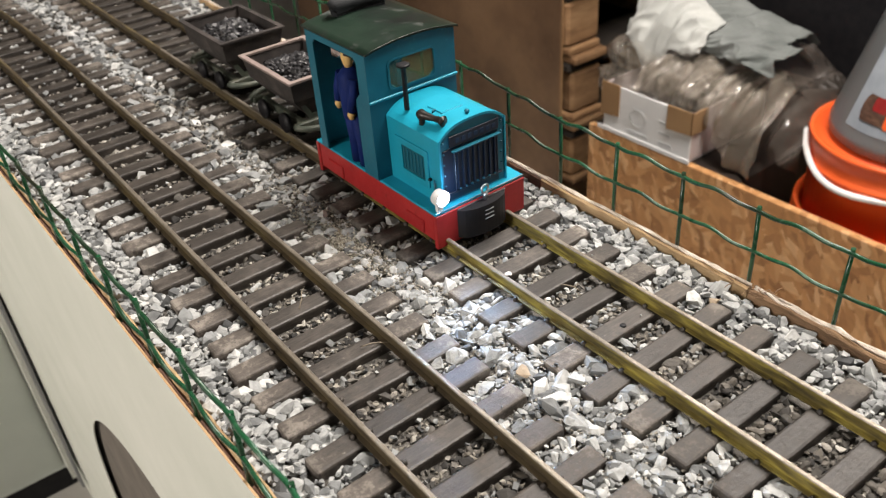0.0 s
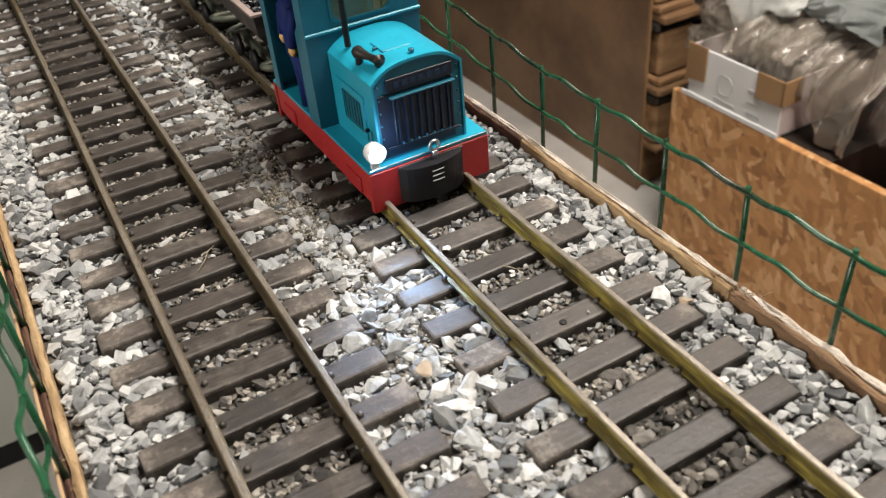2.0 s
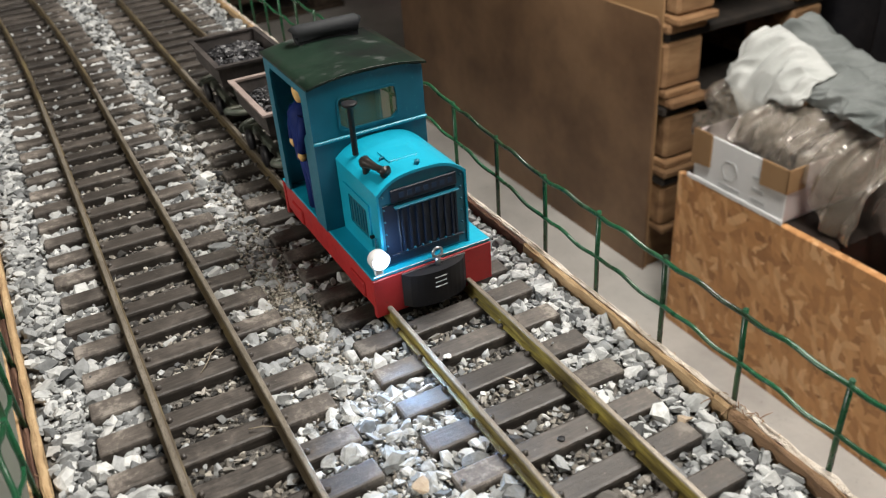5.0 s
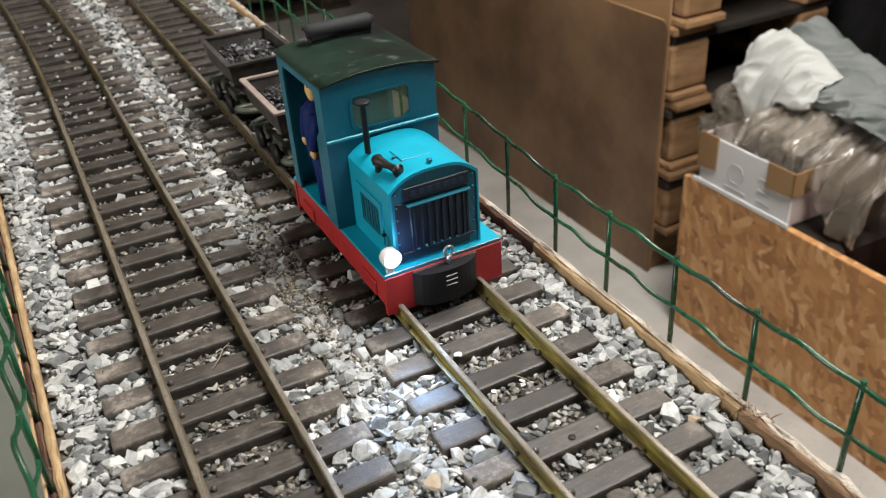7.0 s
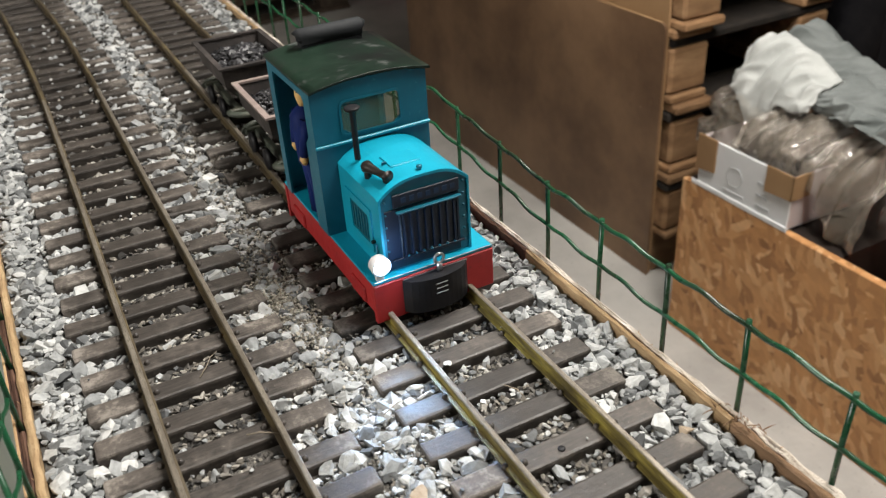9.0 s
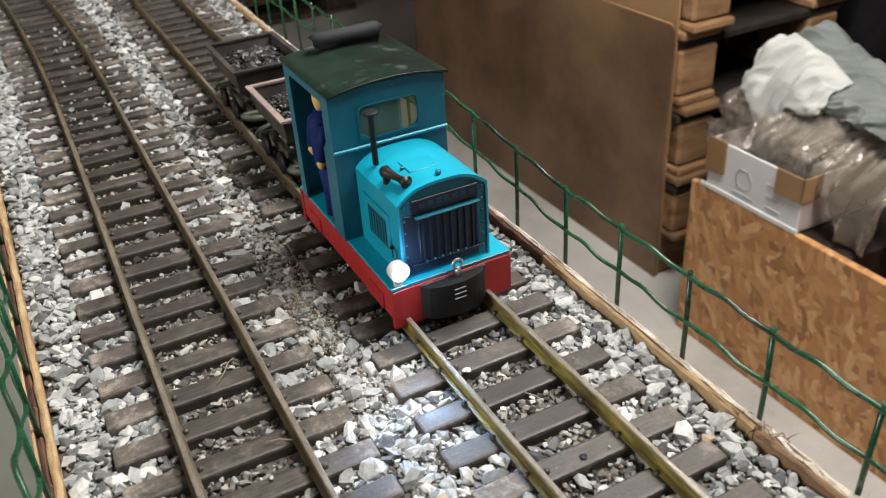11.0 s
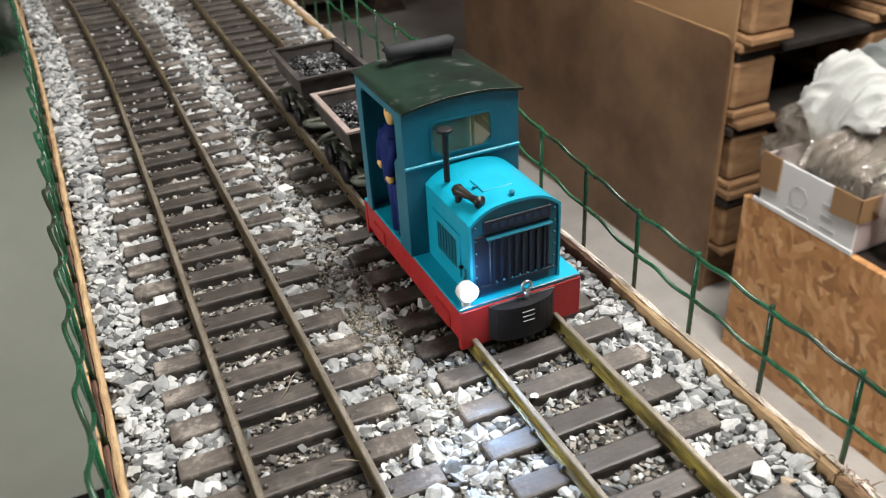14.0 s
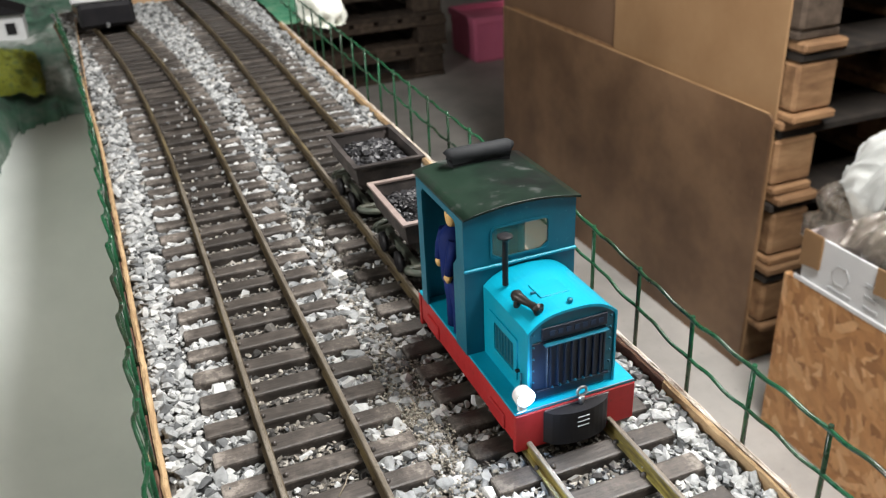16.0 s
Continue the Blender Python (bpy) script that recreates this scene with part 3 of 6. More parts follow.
def hull_shapes(count, points, seed):
    """Irregular convex chips, about one unit across, as (vertices, triangles)."""
    rnd, shapes = random.Random(seed), []
    for _ in range(count):
        bm = bmesh.new()
        for x, y, z in itertools.product((-1, 1), repeat=3) if not points else ():
            k = rnd.uniform(0.16, 0.5)
            bm.verts.new((x * k + rnd.uniform(-0.14, 0.14), y * rnd.uniform(0.14, 0.46), z * rnd.uniform(0.18, 0.46)))
        for _ in range(points):
            v = Vector((rnd.gauss(0, 1), rnd.gauss(0, 1), rnd.gauss(0, 1))).normalized() * rnd.uniform(0.44, 0.60)
            bm.verts.new(v)
        res = bmesh.ops.convex_hull(bm, input=bm.verts[:])
        bmesh.ops.delete(bm, geom=list({g for g in res["geom_interior"] + res["geom_unused"] if isinstance(g, bmesh.types.BMVert)}), context="VERTS")
        bmesh.ops.triangulate(bm, faces=bm.faces[:])
        bm.verts.index_update()
        shapes.append((np.array([v.co[:] for v in bm.verts]), np.array([[v.index for v in f.verts] for f in bm.faces])))
        bm.free()
    return shapes


CHIPS = hull_shapes(44, 17, 3) + hull_shapes(12, 0, 4)


def scatter(name, spots, mat, seed, flat=0.60, tilt=0.65):
    """One mesh of chips: spots are (x, y, z, size)."""
    rnd = np.random.RandomState(seed)
    vs, fs, base = [], [], 0
    for x, y, z, s in spots:
        v, f = CHIPS[rnd.randint(len(CHIPS))]
        e = Euler((rnd.uniform(-tilt, tilt), rnd.uniform(-tilt, tilt), rnd.uniform(0, 6.28))).to_matrix()
        k = np.array([rnd.uniform(0.8, 1.35), rnd.uniform(0.58, 1.0), rnd.uniform(0.7, 1.15) * flat]) * s
        w = (v * k) @ np.array(e).T + (x, y, z)
        vs.append(w)
        fs.append(f + base)
        base += len(v)
    v, f = np.concatenate(vs), np.concatenate(fs)
    me = bpy.data.meshes.new(name)
    me.vertices.add(len(v))
    me.vertices.foreach_set("co", v.ravel())
    me.loops.add(f.size)
    me.loops.foreach_set("vertex_index", f.ravel().astype(np.int32))
    me.polygons.add(len(f))
    me.polygons.foreach_set("loop_start", np.arange(0, f.size, 3, dtype=np.int32))
    me.polygons.foreach_set("use_smooth", np.zeros(len(f), dtype=bool))
    me.update(calc_edges=True)
    me.validate()
    me.materials.append(mat)
    return new(name, me)


# ---- the place in numbers ----
FLOOR = -0.85
PITCH, SL, SW, SH = 0.0256, 0.101, 0.0125, 0.009
GAUGE = 0.0455
NEAR, FAR = -0.29, 1.42
PHASE_R, PHASE_L = -0.0850, -0.0090


def bend_left(y):
    return -0.085 * max(0.0, y - 0.45) ** 2


def bend_right(y):
    return -0.06 * max(0.0, y - 0.78) ** 2


def left_edge(y):
    return -0.1935 - 0.016 * y + 0.6 * bend_left(y)


def right_edge(y):
    return 0.0705 + 0.008 * y


# ---- room ----
bm = new_bm()
box(bm, -4, 5, -4, 7.5, FLOOR - 0.1, FLOOR)
single("floor", bm, M_FLOOR, "grey bare concrete floor with scuffs", "floor", "structure")
for nm, b in (("wall_north", (-4, 5, 7.5, 7.7)), ("wall_south", (-4, 5, -4.2, -4)), ("wall_east", (5, 5.2, -4.2, 7.7)), ("wall_west", (-4.2, -4, -4.2, 7.7))):
    bm = new_bm()
    box(bm, *b, FLOOR, 1.8)
    single(nm, bm, M_PLASTER, "dim plastered store room wall", "wall", "structure")
bm = new_bm()
box(bm, -4.2, 5.2, -4.2, 7.7, 1.8, 1.95)
single("ceiling", bm, M_PLASTER, "plain store room ceiling", "ceiling", "structure")

# ---- the railway's table ----
deck = thing("layout_table", (-0.06, 0.6, -0.03), "plywood railway deck with battens along both edges", "table", kind="structure")
bm = new_bm()
box(bm, -0.1995, 0.078, NEAR - 0.6, FAR + 0.35, -0.03, -0.0105)
part("deck_board", bm, M_PLY, deck)
bm = new_bm()
box(bm, -0.150, -0.134, NEAR - 0.6, FAR + 0.35, -0.11, -0.0302)
part("joist", bm, M_UMBER, deck)
bm = new_bm()
box(bm, 0.058, 0.076, NEAR - 0.6, FAR + 0.35, -0.11, -0.0302)
part("joist", bm, M_UMBER, deck)
for y in (-0.5, 0.9):
    for x in (-0.15, 0.04):
        bm = new_bm()
        box(bm, x - 0.02, x + 0.02, y - 0.02, y + 0.02, FLOOR, -0.0305, 0.003)
        part("leg", bm, M_UMBER, deck)


def batten(name, mat, edge, w0, w1, y0, y1, z0, z1, rough, seed, label):
    """A strip along an edge, ragged along its top."""
    rnd, bm = random.Random(seed), new_bm()
    n = int((y1 - y0) / 0.008)
    rows = []
    for i in range(n + 1):
        y = y0 + (y1 - y0) * i / n
        e = edge(y)
        j = [rnd.uniform(-1, 1) * rough for _ in range(4)]
        rows.append([bm.verts.new(p) for p in ((e + w0 + j[0] * 0.3, y, z0), (e + w0 + j[0], y, z1 + j[1] - 0.0008), (e + w0 + 0.0012 + j[0], y, z1 + j[1]),
                                               (e + w1 - 0.0012 + j[2], y, z1 + j[3]), (e + w1 + j[2], y, z1 + j[3] - 0.0008), (e + w1, y, z0))])
    for a, b in zip(rows, rows[1:]):
        for k in range(6):
            bm.faces.new((a[k], a[(k + 1) % 6], b[(k + 1) % 6], b[k]))
    bm.faces.new(rows[0])
    bm.faces.new(rows[-1][::-1])
    return part(name, bm, mat, deck, label)


JOINT = -0.112
batten("edge_batten", M_PINE, right_edge, 0.0, 0.0024, JOINT, 0.050, -0.0105, 0.0024, 0.00045, 1, "yellowish pine edge batten")
batten("edge_batten", M_UMBER, right_edge, 0.0, 0.0024, 0.0505, 0.26, -0.0105, 0.0022, 0.00045, 11, "dark brown edge batten")
batten("edge_batten", M_PINE, right_edge, 0.0, 0.0024, 0.2605, 1.09, -0.0105, 0.0024, 0.00045, 12, "yellowish pine edge batten")
batten("outer_edge", M_RAW, right_edge, 0.0028, 0.0055, JOINT, 1.09, -0.03, 0.0028, 0.0006, 2, "pale rough-sawn outer edge")
batten("edge_batten", M_BROWNWOOD, right_edge, -0.0005, 0.0036, NEAR - 0.5, JOINT - 0.001, -0.0105, 0.0020, 0.0009, 3, "brown weathered edge batten")
batten("outer_edge", M_RAW, right_edge, 0.0040, 0.0080, NEAR - 0.5, JOINT - 0.001, -0.03, 0.0010, 0.0010, 4, "pale rough-sawn outer edge")
batten("edge_batten", M_PINE, left_edge, -0.0034, 0.0, NEAR - 0.5, 1.3, -0.0045, 0.003, 0.0005, 5, "pale pine edge batten")
# dark strip added to paint the shade in the gap by the wall
batten("gap_filler", M_UMBER, left_edge, -0.0063, -0.0036, NEAR - 0.5, 1.3, -0.0045, 0.0012, 0.0002, 6, "dark brown strip put in for the shaded gap between batten and wall")
# frayed splinters where the right battens meet
rnd, bm = random.Random(8), new_bm()
for i in range(26):
    x, y = right_edge(JOINT) + rnd.uniform(-0.002, 0.008), JOINT + rnd.uniform(-0.012, 0.010)
    a = rnd.uniform(0, 6.28)
    d = Vector((math.cos(a), math.sin(a), rnd.uniform(-0.1, 0.5))) * rnd.uniform(0.002, 0.006)
    p = Vector((x, y, 0.002))
    tube(bm, [p, p + d * 0.6, p + d + Vector((0, 0, -0.0008))], [0.0003, 0.00025, 0.0001], 4)
part("splinters", bm, M_BROWNWOOD, deck, "frayed splinters at the batten joint")

# ---- ballast ----
bm = new_bm()
n, k = 60, 10
grid = [[bm.verts.new((left_edge(y) + (right_edge(y) - left_edge(y)) * j / k, y, -0.0062 + 0.0005 * math.sin(37 * y + 9 * j))) for j in range(k + 1)]
        for y in [NEAR - 0.3 + (FAR + 0.3 - NEAR) * i / n for i in range(n + 1)]]
for a, b in zip(grid, grid[1:]):
    for j in range(k):
        bm.faces.new((a[j], a[j + 1], b[j + 1], b[j]))
single("ballast_bed", bm, M_BED, "grey grit bed under the track ballast", "gravel bed", "stuff")


def near_sleeper(x, y, grow):
    """Whether a spot lies on a sleeper or rail, and whether it lies between a track's rails."""
    for off, bend, ph in ((0.0015, bend_right, PHASE_R), (-0.1218, bend_left, PHASE_L)):
        u = x - off - bend(y)
        if abs(u) < SL / 2 + grow:
            v = (y - ph) / PITCH
            v = abs(v - round(v)) * PITCH
            if v < SW / 2 + grow:
                return True, False
            if abs(abs(u) - GAUGE / 2) < 0.0035:
                return True, False
            if abs(u) < GAUGE / 2:
                return False, True
    return False, False


rnd = random.Random(11)
stones, grit, dust, grime_shade, sand = [], [], [], [], []


def sow(y0, y1, step, size0, size1, z, into, inside, keep=1.0, where=None):
    y = y0
    while y < y1:
        x0, x1 = left_edge(y) + 0.002, right_edge(y) - 0.001
        x = x0 + rnd.uniform(0, step)
        while x < x1:
            px, py = x + rnd.uniform(-0.45, 0.45) * step, y + rnd.uniform(-0.45, 0.45) * step
            s = size0 + (size1 - size0) * rnd.random() ** 2
            hit, between = near_sleeper(px, py, 0.22 * s)
            if not hit and between == inside and rnd.random() < keep and x0 - 0.001 < px < x1 and (where is None or rnd.random() < where(px, py)):
                into.append((px, py, z + rnd.uniform(-0.0008, 0.0008), s))
            x += step
        y += step


def sandy(x, y):
    """How sandy the gap between the tracks is, beside the locomotive."""
    u, v = (x + 0.060) / 0.030, (y - 0.12) / (0.15 if y < 0.12 else 0.22)
    return math.exp(-u * u - v * v)


def pale(x, y):
    """Where spilt pale sand lies between the tracks, in front of the train."""
    u, v = (x + 0.063) / 0.013, (y - 0.075) / 0.055
    return math.exp(-u * u - v * v)


def train_shade(x, y):
    """Painted shadow and grime along the strip beside and under the standing train."""
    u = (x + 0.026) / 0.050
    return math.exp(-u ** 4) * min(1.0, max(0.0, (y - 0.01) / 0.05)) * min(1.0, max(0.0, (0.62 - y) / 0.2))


clear = lambda x, y: 1.0 - max(0.3 * sandy(x, y), 0.6 * train_shade(x, y), 0.9 * pale(x, y))
shadow_grime = lambda x, y: train_shade(x, y) * (1.0 - pale(x, y))
sow(NEAR, 0.62, 0.0045, 0.0052, 0.0084, -0.0050, stones, False, where=clear)
sow(NEAR, 0.62, 0.0059, 0.0070, 0.0116, -0.0036, stones, False, 0.8, clear)
sow(NEAR, 0.62, 0.0150, 0.0096, 0.0128, -0.0032, stones, False, 0.5, clear)
sow(0.62, FAR, 0.0056, 0.0062, 0.0098, -0.0046, stones, False, 0.85)
# dark grit among the far stones: dirtier there, and dimmed for the light's falloff
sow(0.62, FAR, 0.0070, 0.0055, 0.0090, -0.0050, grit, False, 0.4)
sow(0.62, FAR, 0.0095, 0.0085, 0.0130, -0.0036, stones, False, 0.4)
# a little dark grit here too, dimming the middle distance by colour
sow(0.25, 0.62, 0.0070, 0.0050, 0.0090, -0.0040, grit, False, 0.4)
sow(NEAR, 0.25, 0.0036, 0.0024, 0.0050, -0.0036, stones, False, 0.85, clear)
sow(NEAR, 0.62, 0.0033, 0.0030, 0.0058, -0.0056, grit, True)
sow(NEAR, 0.62, 0.0085, 0.0055, 0.0105, -0.0044, grit, True, 0.35)
sow(NEAR, 0.62, 0.0110, 0.0045, 0.0090, -0.0044, stones, True, 0.3, lambda x, y: 0.15 if x > -0.06 and y < -0.135 else 1.0)
sow(NEAR, -0.12, 0.0042, 0.0035, 0.0085, -0.0042, grime_shade, True, 0.7, lambda x, y: float(x > -0.06))
sow(0.62, FAR, 0.0050, 0.0050, 0.0080, -0.0054, grit, True)
sow(NEAR, 0.4, 0.0036, 0.0022, 0.0052, -0.0044, stones, True, 0.55, lambda x, y: 0.2 if x < -0.06 else 0.12 if y < -0.135 else 1.0)
# dark chips sown where the train's shadow falls
sow(NEAR, 0.62, 0.0036, 0.0032, 0.0074, -0.0048, grime_shade, False, 0.7, shadow_grime)
sow(-0.03, 0.2, 0.0014, 0.0011, 0.0024, -0.0024, sand, False, 0.95, pale)
sow(-0.03, 0.2, 0.0090, 0.0050, 0.0085, -0.0034, stones, False, 0.25, pale)
sow(NEAR, 0.5, 0.0028, 0.0020, 0.0050, -0.0050, dust, False, 0.8, sandy)
sow(0.0, 0.35, 0.0020, 0.0012, 0.0026, -0.0036, dust, False, 0.45, lambda x, y: sandy(x, y) ** 3)
sow(NEAR, 0.5, 0.0032, 0.0018, 0.0046, -0.0048, dust, True, 0.6, lambda x, y: 0.3 if x > -0.06 and y < -0.135 else 1.0)
sow(NEAR, 0.4, 0.0022, 0.0012, 0.0026, -0.0034, dust, False, 0.5, lambda x, y: math.exp(-((x + 0.062) / 0.035) ** 2))
singles = [q for q in stones if -0.15 < q[1] < 0.09 and q[3] > 0.0080][:300]
picked = set(singles)
ballast = tagged(scatter("ballast", [q for q in stones if q not in picked], M_STONE, 1), "pale and dark grey crushed granite ballast", "gravel", kind="stuff")
stone_meshes = []
for v, f in CHIPS:
    me = bpy.data.meshes.new("stone")
    me.from_pydata([tuple(p) for p in v], [], [tuple(int(k) for k in q) for q in f])
    me.materials.append(M_LOOSE_STONE)
    stone_meshes.append(me)
rs = random.Random(91)
for x, y, z, size in singles:
    turn = Euler((rs.uniform(-0.65, 0.65), rs.uniform(-0.65, 0.65), rs.uniform(0, 6.28)))
    k = Vector((rs.uniform(0.8, 1.35), rs.uniform(0.58, 1.0), rs.uniform(0.7, 1.15) * 0.60)) * size
    piece("stone", rs.choice(stone_meshes), Matrix.LocRotScale((x, y, z), turn, k), ballast)
tagged(scatter("track_grit", grit, M_GRIT, 2), "brown and black grit between the rails and dimming the far ballast", "gravel", kind="stuff")
tagged(scatter("spilt_sand", sand, M_SAND, 10), "pale spilt sand between the tracks", "sand", kind="stuff")
bm = new_bm()
rs = random.Random(31)
mid = bm.verts.new((-0.063, 0.083, -0.0026))
loops = []
for k in (0.35, 0.7, 1.0):
    loops.append([bm.verts.new((-0.063 + k * 0.011 * math.cos(a) * (1 + 0.3 * noise.noise(Vector((3 * math.cos(a), 3 * math.sin(a), 0.5)))) + 0.006 * k * math.sin(a), 0.083 + k * 0.028 * math.sin(a) * (1 + 0.25 * noise.noise(Vector((2 * math.cos(a), 2 * math.sin(a), 4.5)))),
                                 -0.0026 - 0.0042 * k * k + rs.uniform(-0.0003, 0.0003))) for a in [q * math.tau / 28 for q in range(28)]])
for q in range(28):
    bm.faces.new((mid, loops[0][q], loops[0][(q + 1) % 28])).smooth = True
    for a, b in zip(loops, loops[1:]):
        bm.faces.new((a[q], b[q], b[(q + 1) % 28], a[(q + 1) % 28])).smooth = True
single("sand_mound", bm, M_SANDBED, "low mound of pale tan sand spilt between the tracks", "sand", "stuff")
tagged(scatter("grime_shade_grit", grime_shade, M_GRIME_SHADE, 9), "black grit beside and between the rails, for grime and the shadow of the train", "gravel", kind="stuff")
tagged(scatter("sandy_crumbs", dust, M_DUST, 3, 0.4), "tan sandy crumbs between the tracks", "sand", kind="stuff")
loose = []
for _ in range(46):
    x, y = rnd.uniform(-0.15, -0.09), rnd.uniform(0.42, 0.75)
    loose.append((x + bend_left(y), y, 0.001, rnd.uniform(0.002, 0.006)))
for _ in range(40):
    loose.append((rnd.uniform(-0.17, 0.045), rnd.uniform(-0.15, 0.45), 0.0008, rnd.uniform(0.0012, 0.0028)))
tagged(scatter("loose_chips", loose, M_STONE, 4), "small pale chips lying on the sleepers", "gravel", kind="stuff")

# ---- tracks ----


def rail_bm(centre, off, bend):
    """A flat-bottomed rail along the track."""
    outline = [(-0.0026, 0.0), (0.0026, 0.0), (0.0026, 0.0007), (0.0005, 0.0013), (0.0005, 0.0056), (0.00135, 0.0062), (0.00135, 0.0075), (0.0009, 0.0080),
               (-0.0009, 0.0080), (-0.00135, 0.0075), (-0.00135, 0.0062), (-0.0005, 0.0056), (-0.0005, 0.0013), (-0.0026, 0.0007)]
    bm, rows = new_bm(), []
    for i in range(66):
        y = NEAR - 0.35 + (FAR + 0.35 - NEAR) * i / 65
        x = centre + off + bend(y) + 0.0004 * math.sin(9 * y + 50 * off)
        rows.append([bm.verts.new((x + u, y, v)) for u, v in outline])
    for a, b in zip(rows, rows[1:]):
        for k in range(len(outline)):
            f = bm.faces.new((a[k], a[(k + 1) % len(outline)], b[(k + 1) % len(outline)], b[k]))
            f.material_index = 1 if 6 <= k <= 8 and a[0].co.y < 0.45 else (2 if a[0].co.y > 0.12 else 0)
    return bm


bm = new_bm()
box(bm, -SL / 2, SL / 2, -SW / 2, SW / 2, -SH, 0.0)
bmesh.ops.bevel(bm, geom=bm.edges[:], offset=0.0014, segments=2, affect="EDGES", profile=0.5)
for s in (-1, 1):
    for e in (-1, 1):
        x = s * GAUGE / 2 + e * 0.0040
        lathe(bm, (x, -0.0010 * e, -0.0003), [(0.0017, 0.0), (0.0016, 0.0013), (0.0010, 0.0021), (0.0, 0.0023)], 6)
sleeper_mesh = bpy.data.meshes.new("sleeper")
bmesh.ops.recalc_face_normals(bm, faces=bm.faces[:])
bm.to_mesh(sleeper_mesh)
bm.free()
sleeper_mesh.materials.append(M_SLEEPER)
dusty_mesh = sleeper_mesh.copy()
dusty_mesh.materials.clear()
dusty_mesh.materials.append(M_SLEEPER_DUSTY)
grime_shade_mesh = sleeper_mesh.copy()
grime_shade_mesh.materials.clear()
grime_shade_mesh.materials.append(M_SLEEPER_GRIME_SHADE)
for label, centre, bend, ph in (("brass rails on dark brown sleepers carrying the locomotive", 0.0, bend_right, PHASE_R),
                                ("empty brass rails on dark brown sleepers", -0.1218, bend_left, PHASE_L)):
    track = thing("railway_track", (centre, 0.0, -0.0105), label, "railway track", "the two tracks")
    for s in (-1, 1):
        part("rail", rail_bm(centre, s * GAUGE / 2, bend), [M_RAIL if centre == 0.0 else M_RAIL_OLD, M_RAILHEAD, M_RAIL_OLD], track, "dull brown brass rail")
    y = ph - PITCH * math.floor((ph - NEAR + 0.1) / PITCH)
    off = 0.0015 if centre == 0.0 else 0.0
    while y < FAR - 0.02:
        slope = (bend(y + 0.01) - bend(y - 0.01)) / 0.02
        turn = -math.degrees(math.atan(slope)) + rnd.uniform(-1.0, 1.0)
        m = pose(centre + off + bend(y) + rnd.uniform(-0.0008, 0.0008), y, rnd.uniform(-0.0005, 0.0002), rnd.uniform(-1, 1), rnd.uniform(-0.3, 0.3), turn)
        # sleepers by the train are darkened for its shadow, the nearest for grime
        piece("sleeper", dusty_mesh if centre and y < 0.45 else grime_shade_mesh if centre == 0.0 and (0.02 < y < 0.5 or y < -0.13) else sleeper_mesh, m, track)
        y += PITCH

# ---- wire fences ----


def fence(label, edge, first, last, base, top, low, seed, wob, raise_far=0.0, lean=0.0):
    rnd = random.Random(seed)
    ob = thing("wire_fence", (edge(0), 0, base), label, "fence", "the two wire fences")
    ys, y = [], first
    while y < last:
        ys.append(y + rnd.uniform(-0.0015, 0.0015))
        y += 0.0499
    lift = lambda y: min(0.011, raise_far * max(0.0, y - 0.04))
    for y in ys:
        bm = new_bm()
        x = edge(y)
        tube(bm, [(x, y, base), (x + lean * 0.4, y, low), (x + lean, y + rnd.uniform(-0.001, 0.001), top + lift(y) + 0.0022)], 0.00125, 8)
        part("post", bm, M_FENCE, ob)
    for h, ph in ((top, 0.0), (low, 0.6)):
        pts, n = [], int((last - first + 0.05) / 0.0045)
        for i in range(n + 1):
            y = first - 0.03 + (last - first + 0.05) * i / n
            w = math.tau * (y - first) / 0.0499
            z = h + lift(y) - 0.0004 + wob * (0.0017 * (1 - math.cos(w - 0.35)) + 0.0005 * math.sin(2 * w + 1)) + 0.0006 * math.sin(13 * y)
            x = edge(y) - 0.0018 + (lean if h == top else lean * 0.4) + 0.0013 * math.sin(w * 1.0 + 1.1 + ph)
            pts.append((x, y, z))
        bm = new_bm()
        tube(bm, pts, 0.0012 if h == top else 0.0011, 8)
        part("wire", bm, M_FENCE, ob)
    return ob


fence("green plastic-coated wire fence with two wavy wires", lambda y: right_edge(y) + 0.0090, -0.2577, 1.08, -0.012, 0.0452, 0.0205, 5, 1.0, 0.085)
fence("green plastic-coated wire fence beside the white wall", lambda y: left_edge(y) - 0.0052, -0.2520, 1.15, -0.02, 0.043, 0.0195, 6, 1.5, 0.0, 0.0005)

# ---- white viaduct wall and slope ----
viaduct = thing("viaduct_wall", (-0.206, 0.3, FLOOR), "white painted viaduct wall with a round arch", "wall", kind="structure")
WX0, WX1 = -0.2012, -0.2000
arch = [(0.176 + 0.306 * math.cos(radians(a)), -0.52 + 0.306 * math.sin(radians(a))) for a in range(0, 181, 6)]
opening = [(0.482, FLOOR)] + arch + [(-0.13, FLOOR)]
bm = new_bm()
outline = [(NEAR - 0.6, FLOOR), (NEAR - 0.6, 0.0050), (1.3, 0.0050), (1.3, FLOOR)] + opening
lo, hi = [bm.verts.new((WX0 - 0.016 * u, u, v)) for u, v in outline], [bm.verts.new((WX1 - 0.016 * u, u, v)) for u, v in outline]
bm.faces.new(lo)
bm.faces.new(hi[::-1]).material_index = 2
for i in range(len(outline)):
    j = (i + 1) % len(outline)
    bm.faces.new((lo[i], hi[i], hi[j], lo[j])).material_index = int(i == 1)
part("wall_panel", bm, [M_WHITEWALL, M_PLY, M_UMBER], viaduct)
# board added close behind the arch, coloured like the shade within
bm = new_bm()
box(bm, -0.195, -0.189, -0.30, 0.75, FLOOR, -0.032)
for v in bm.verts:
    v.co.x -= 0.016 * v.co.y
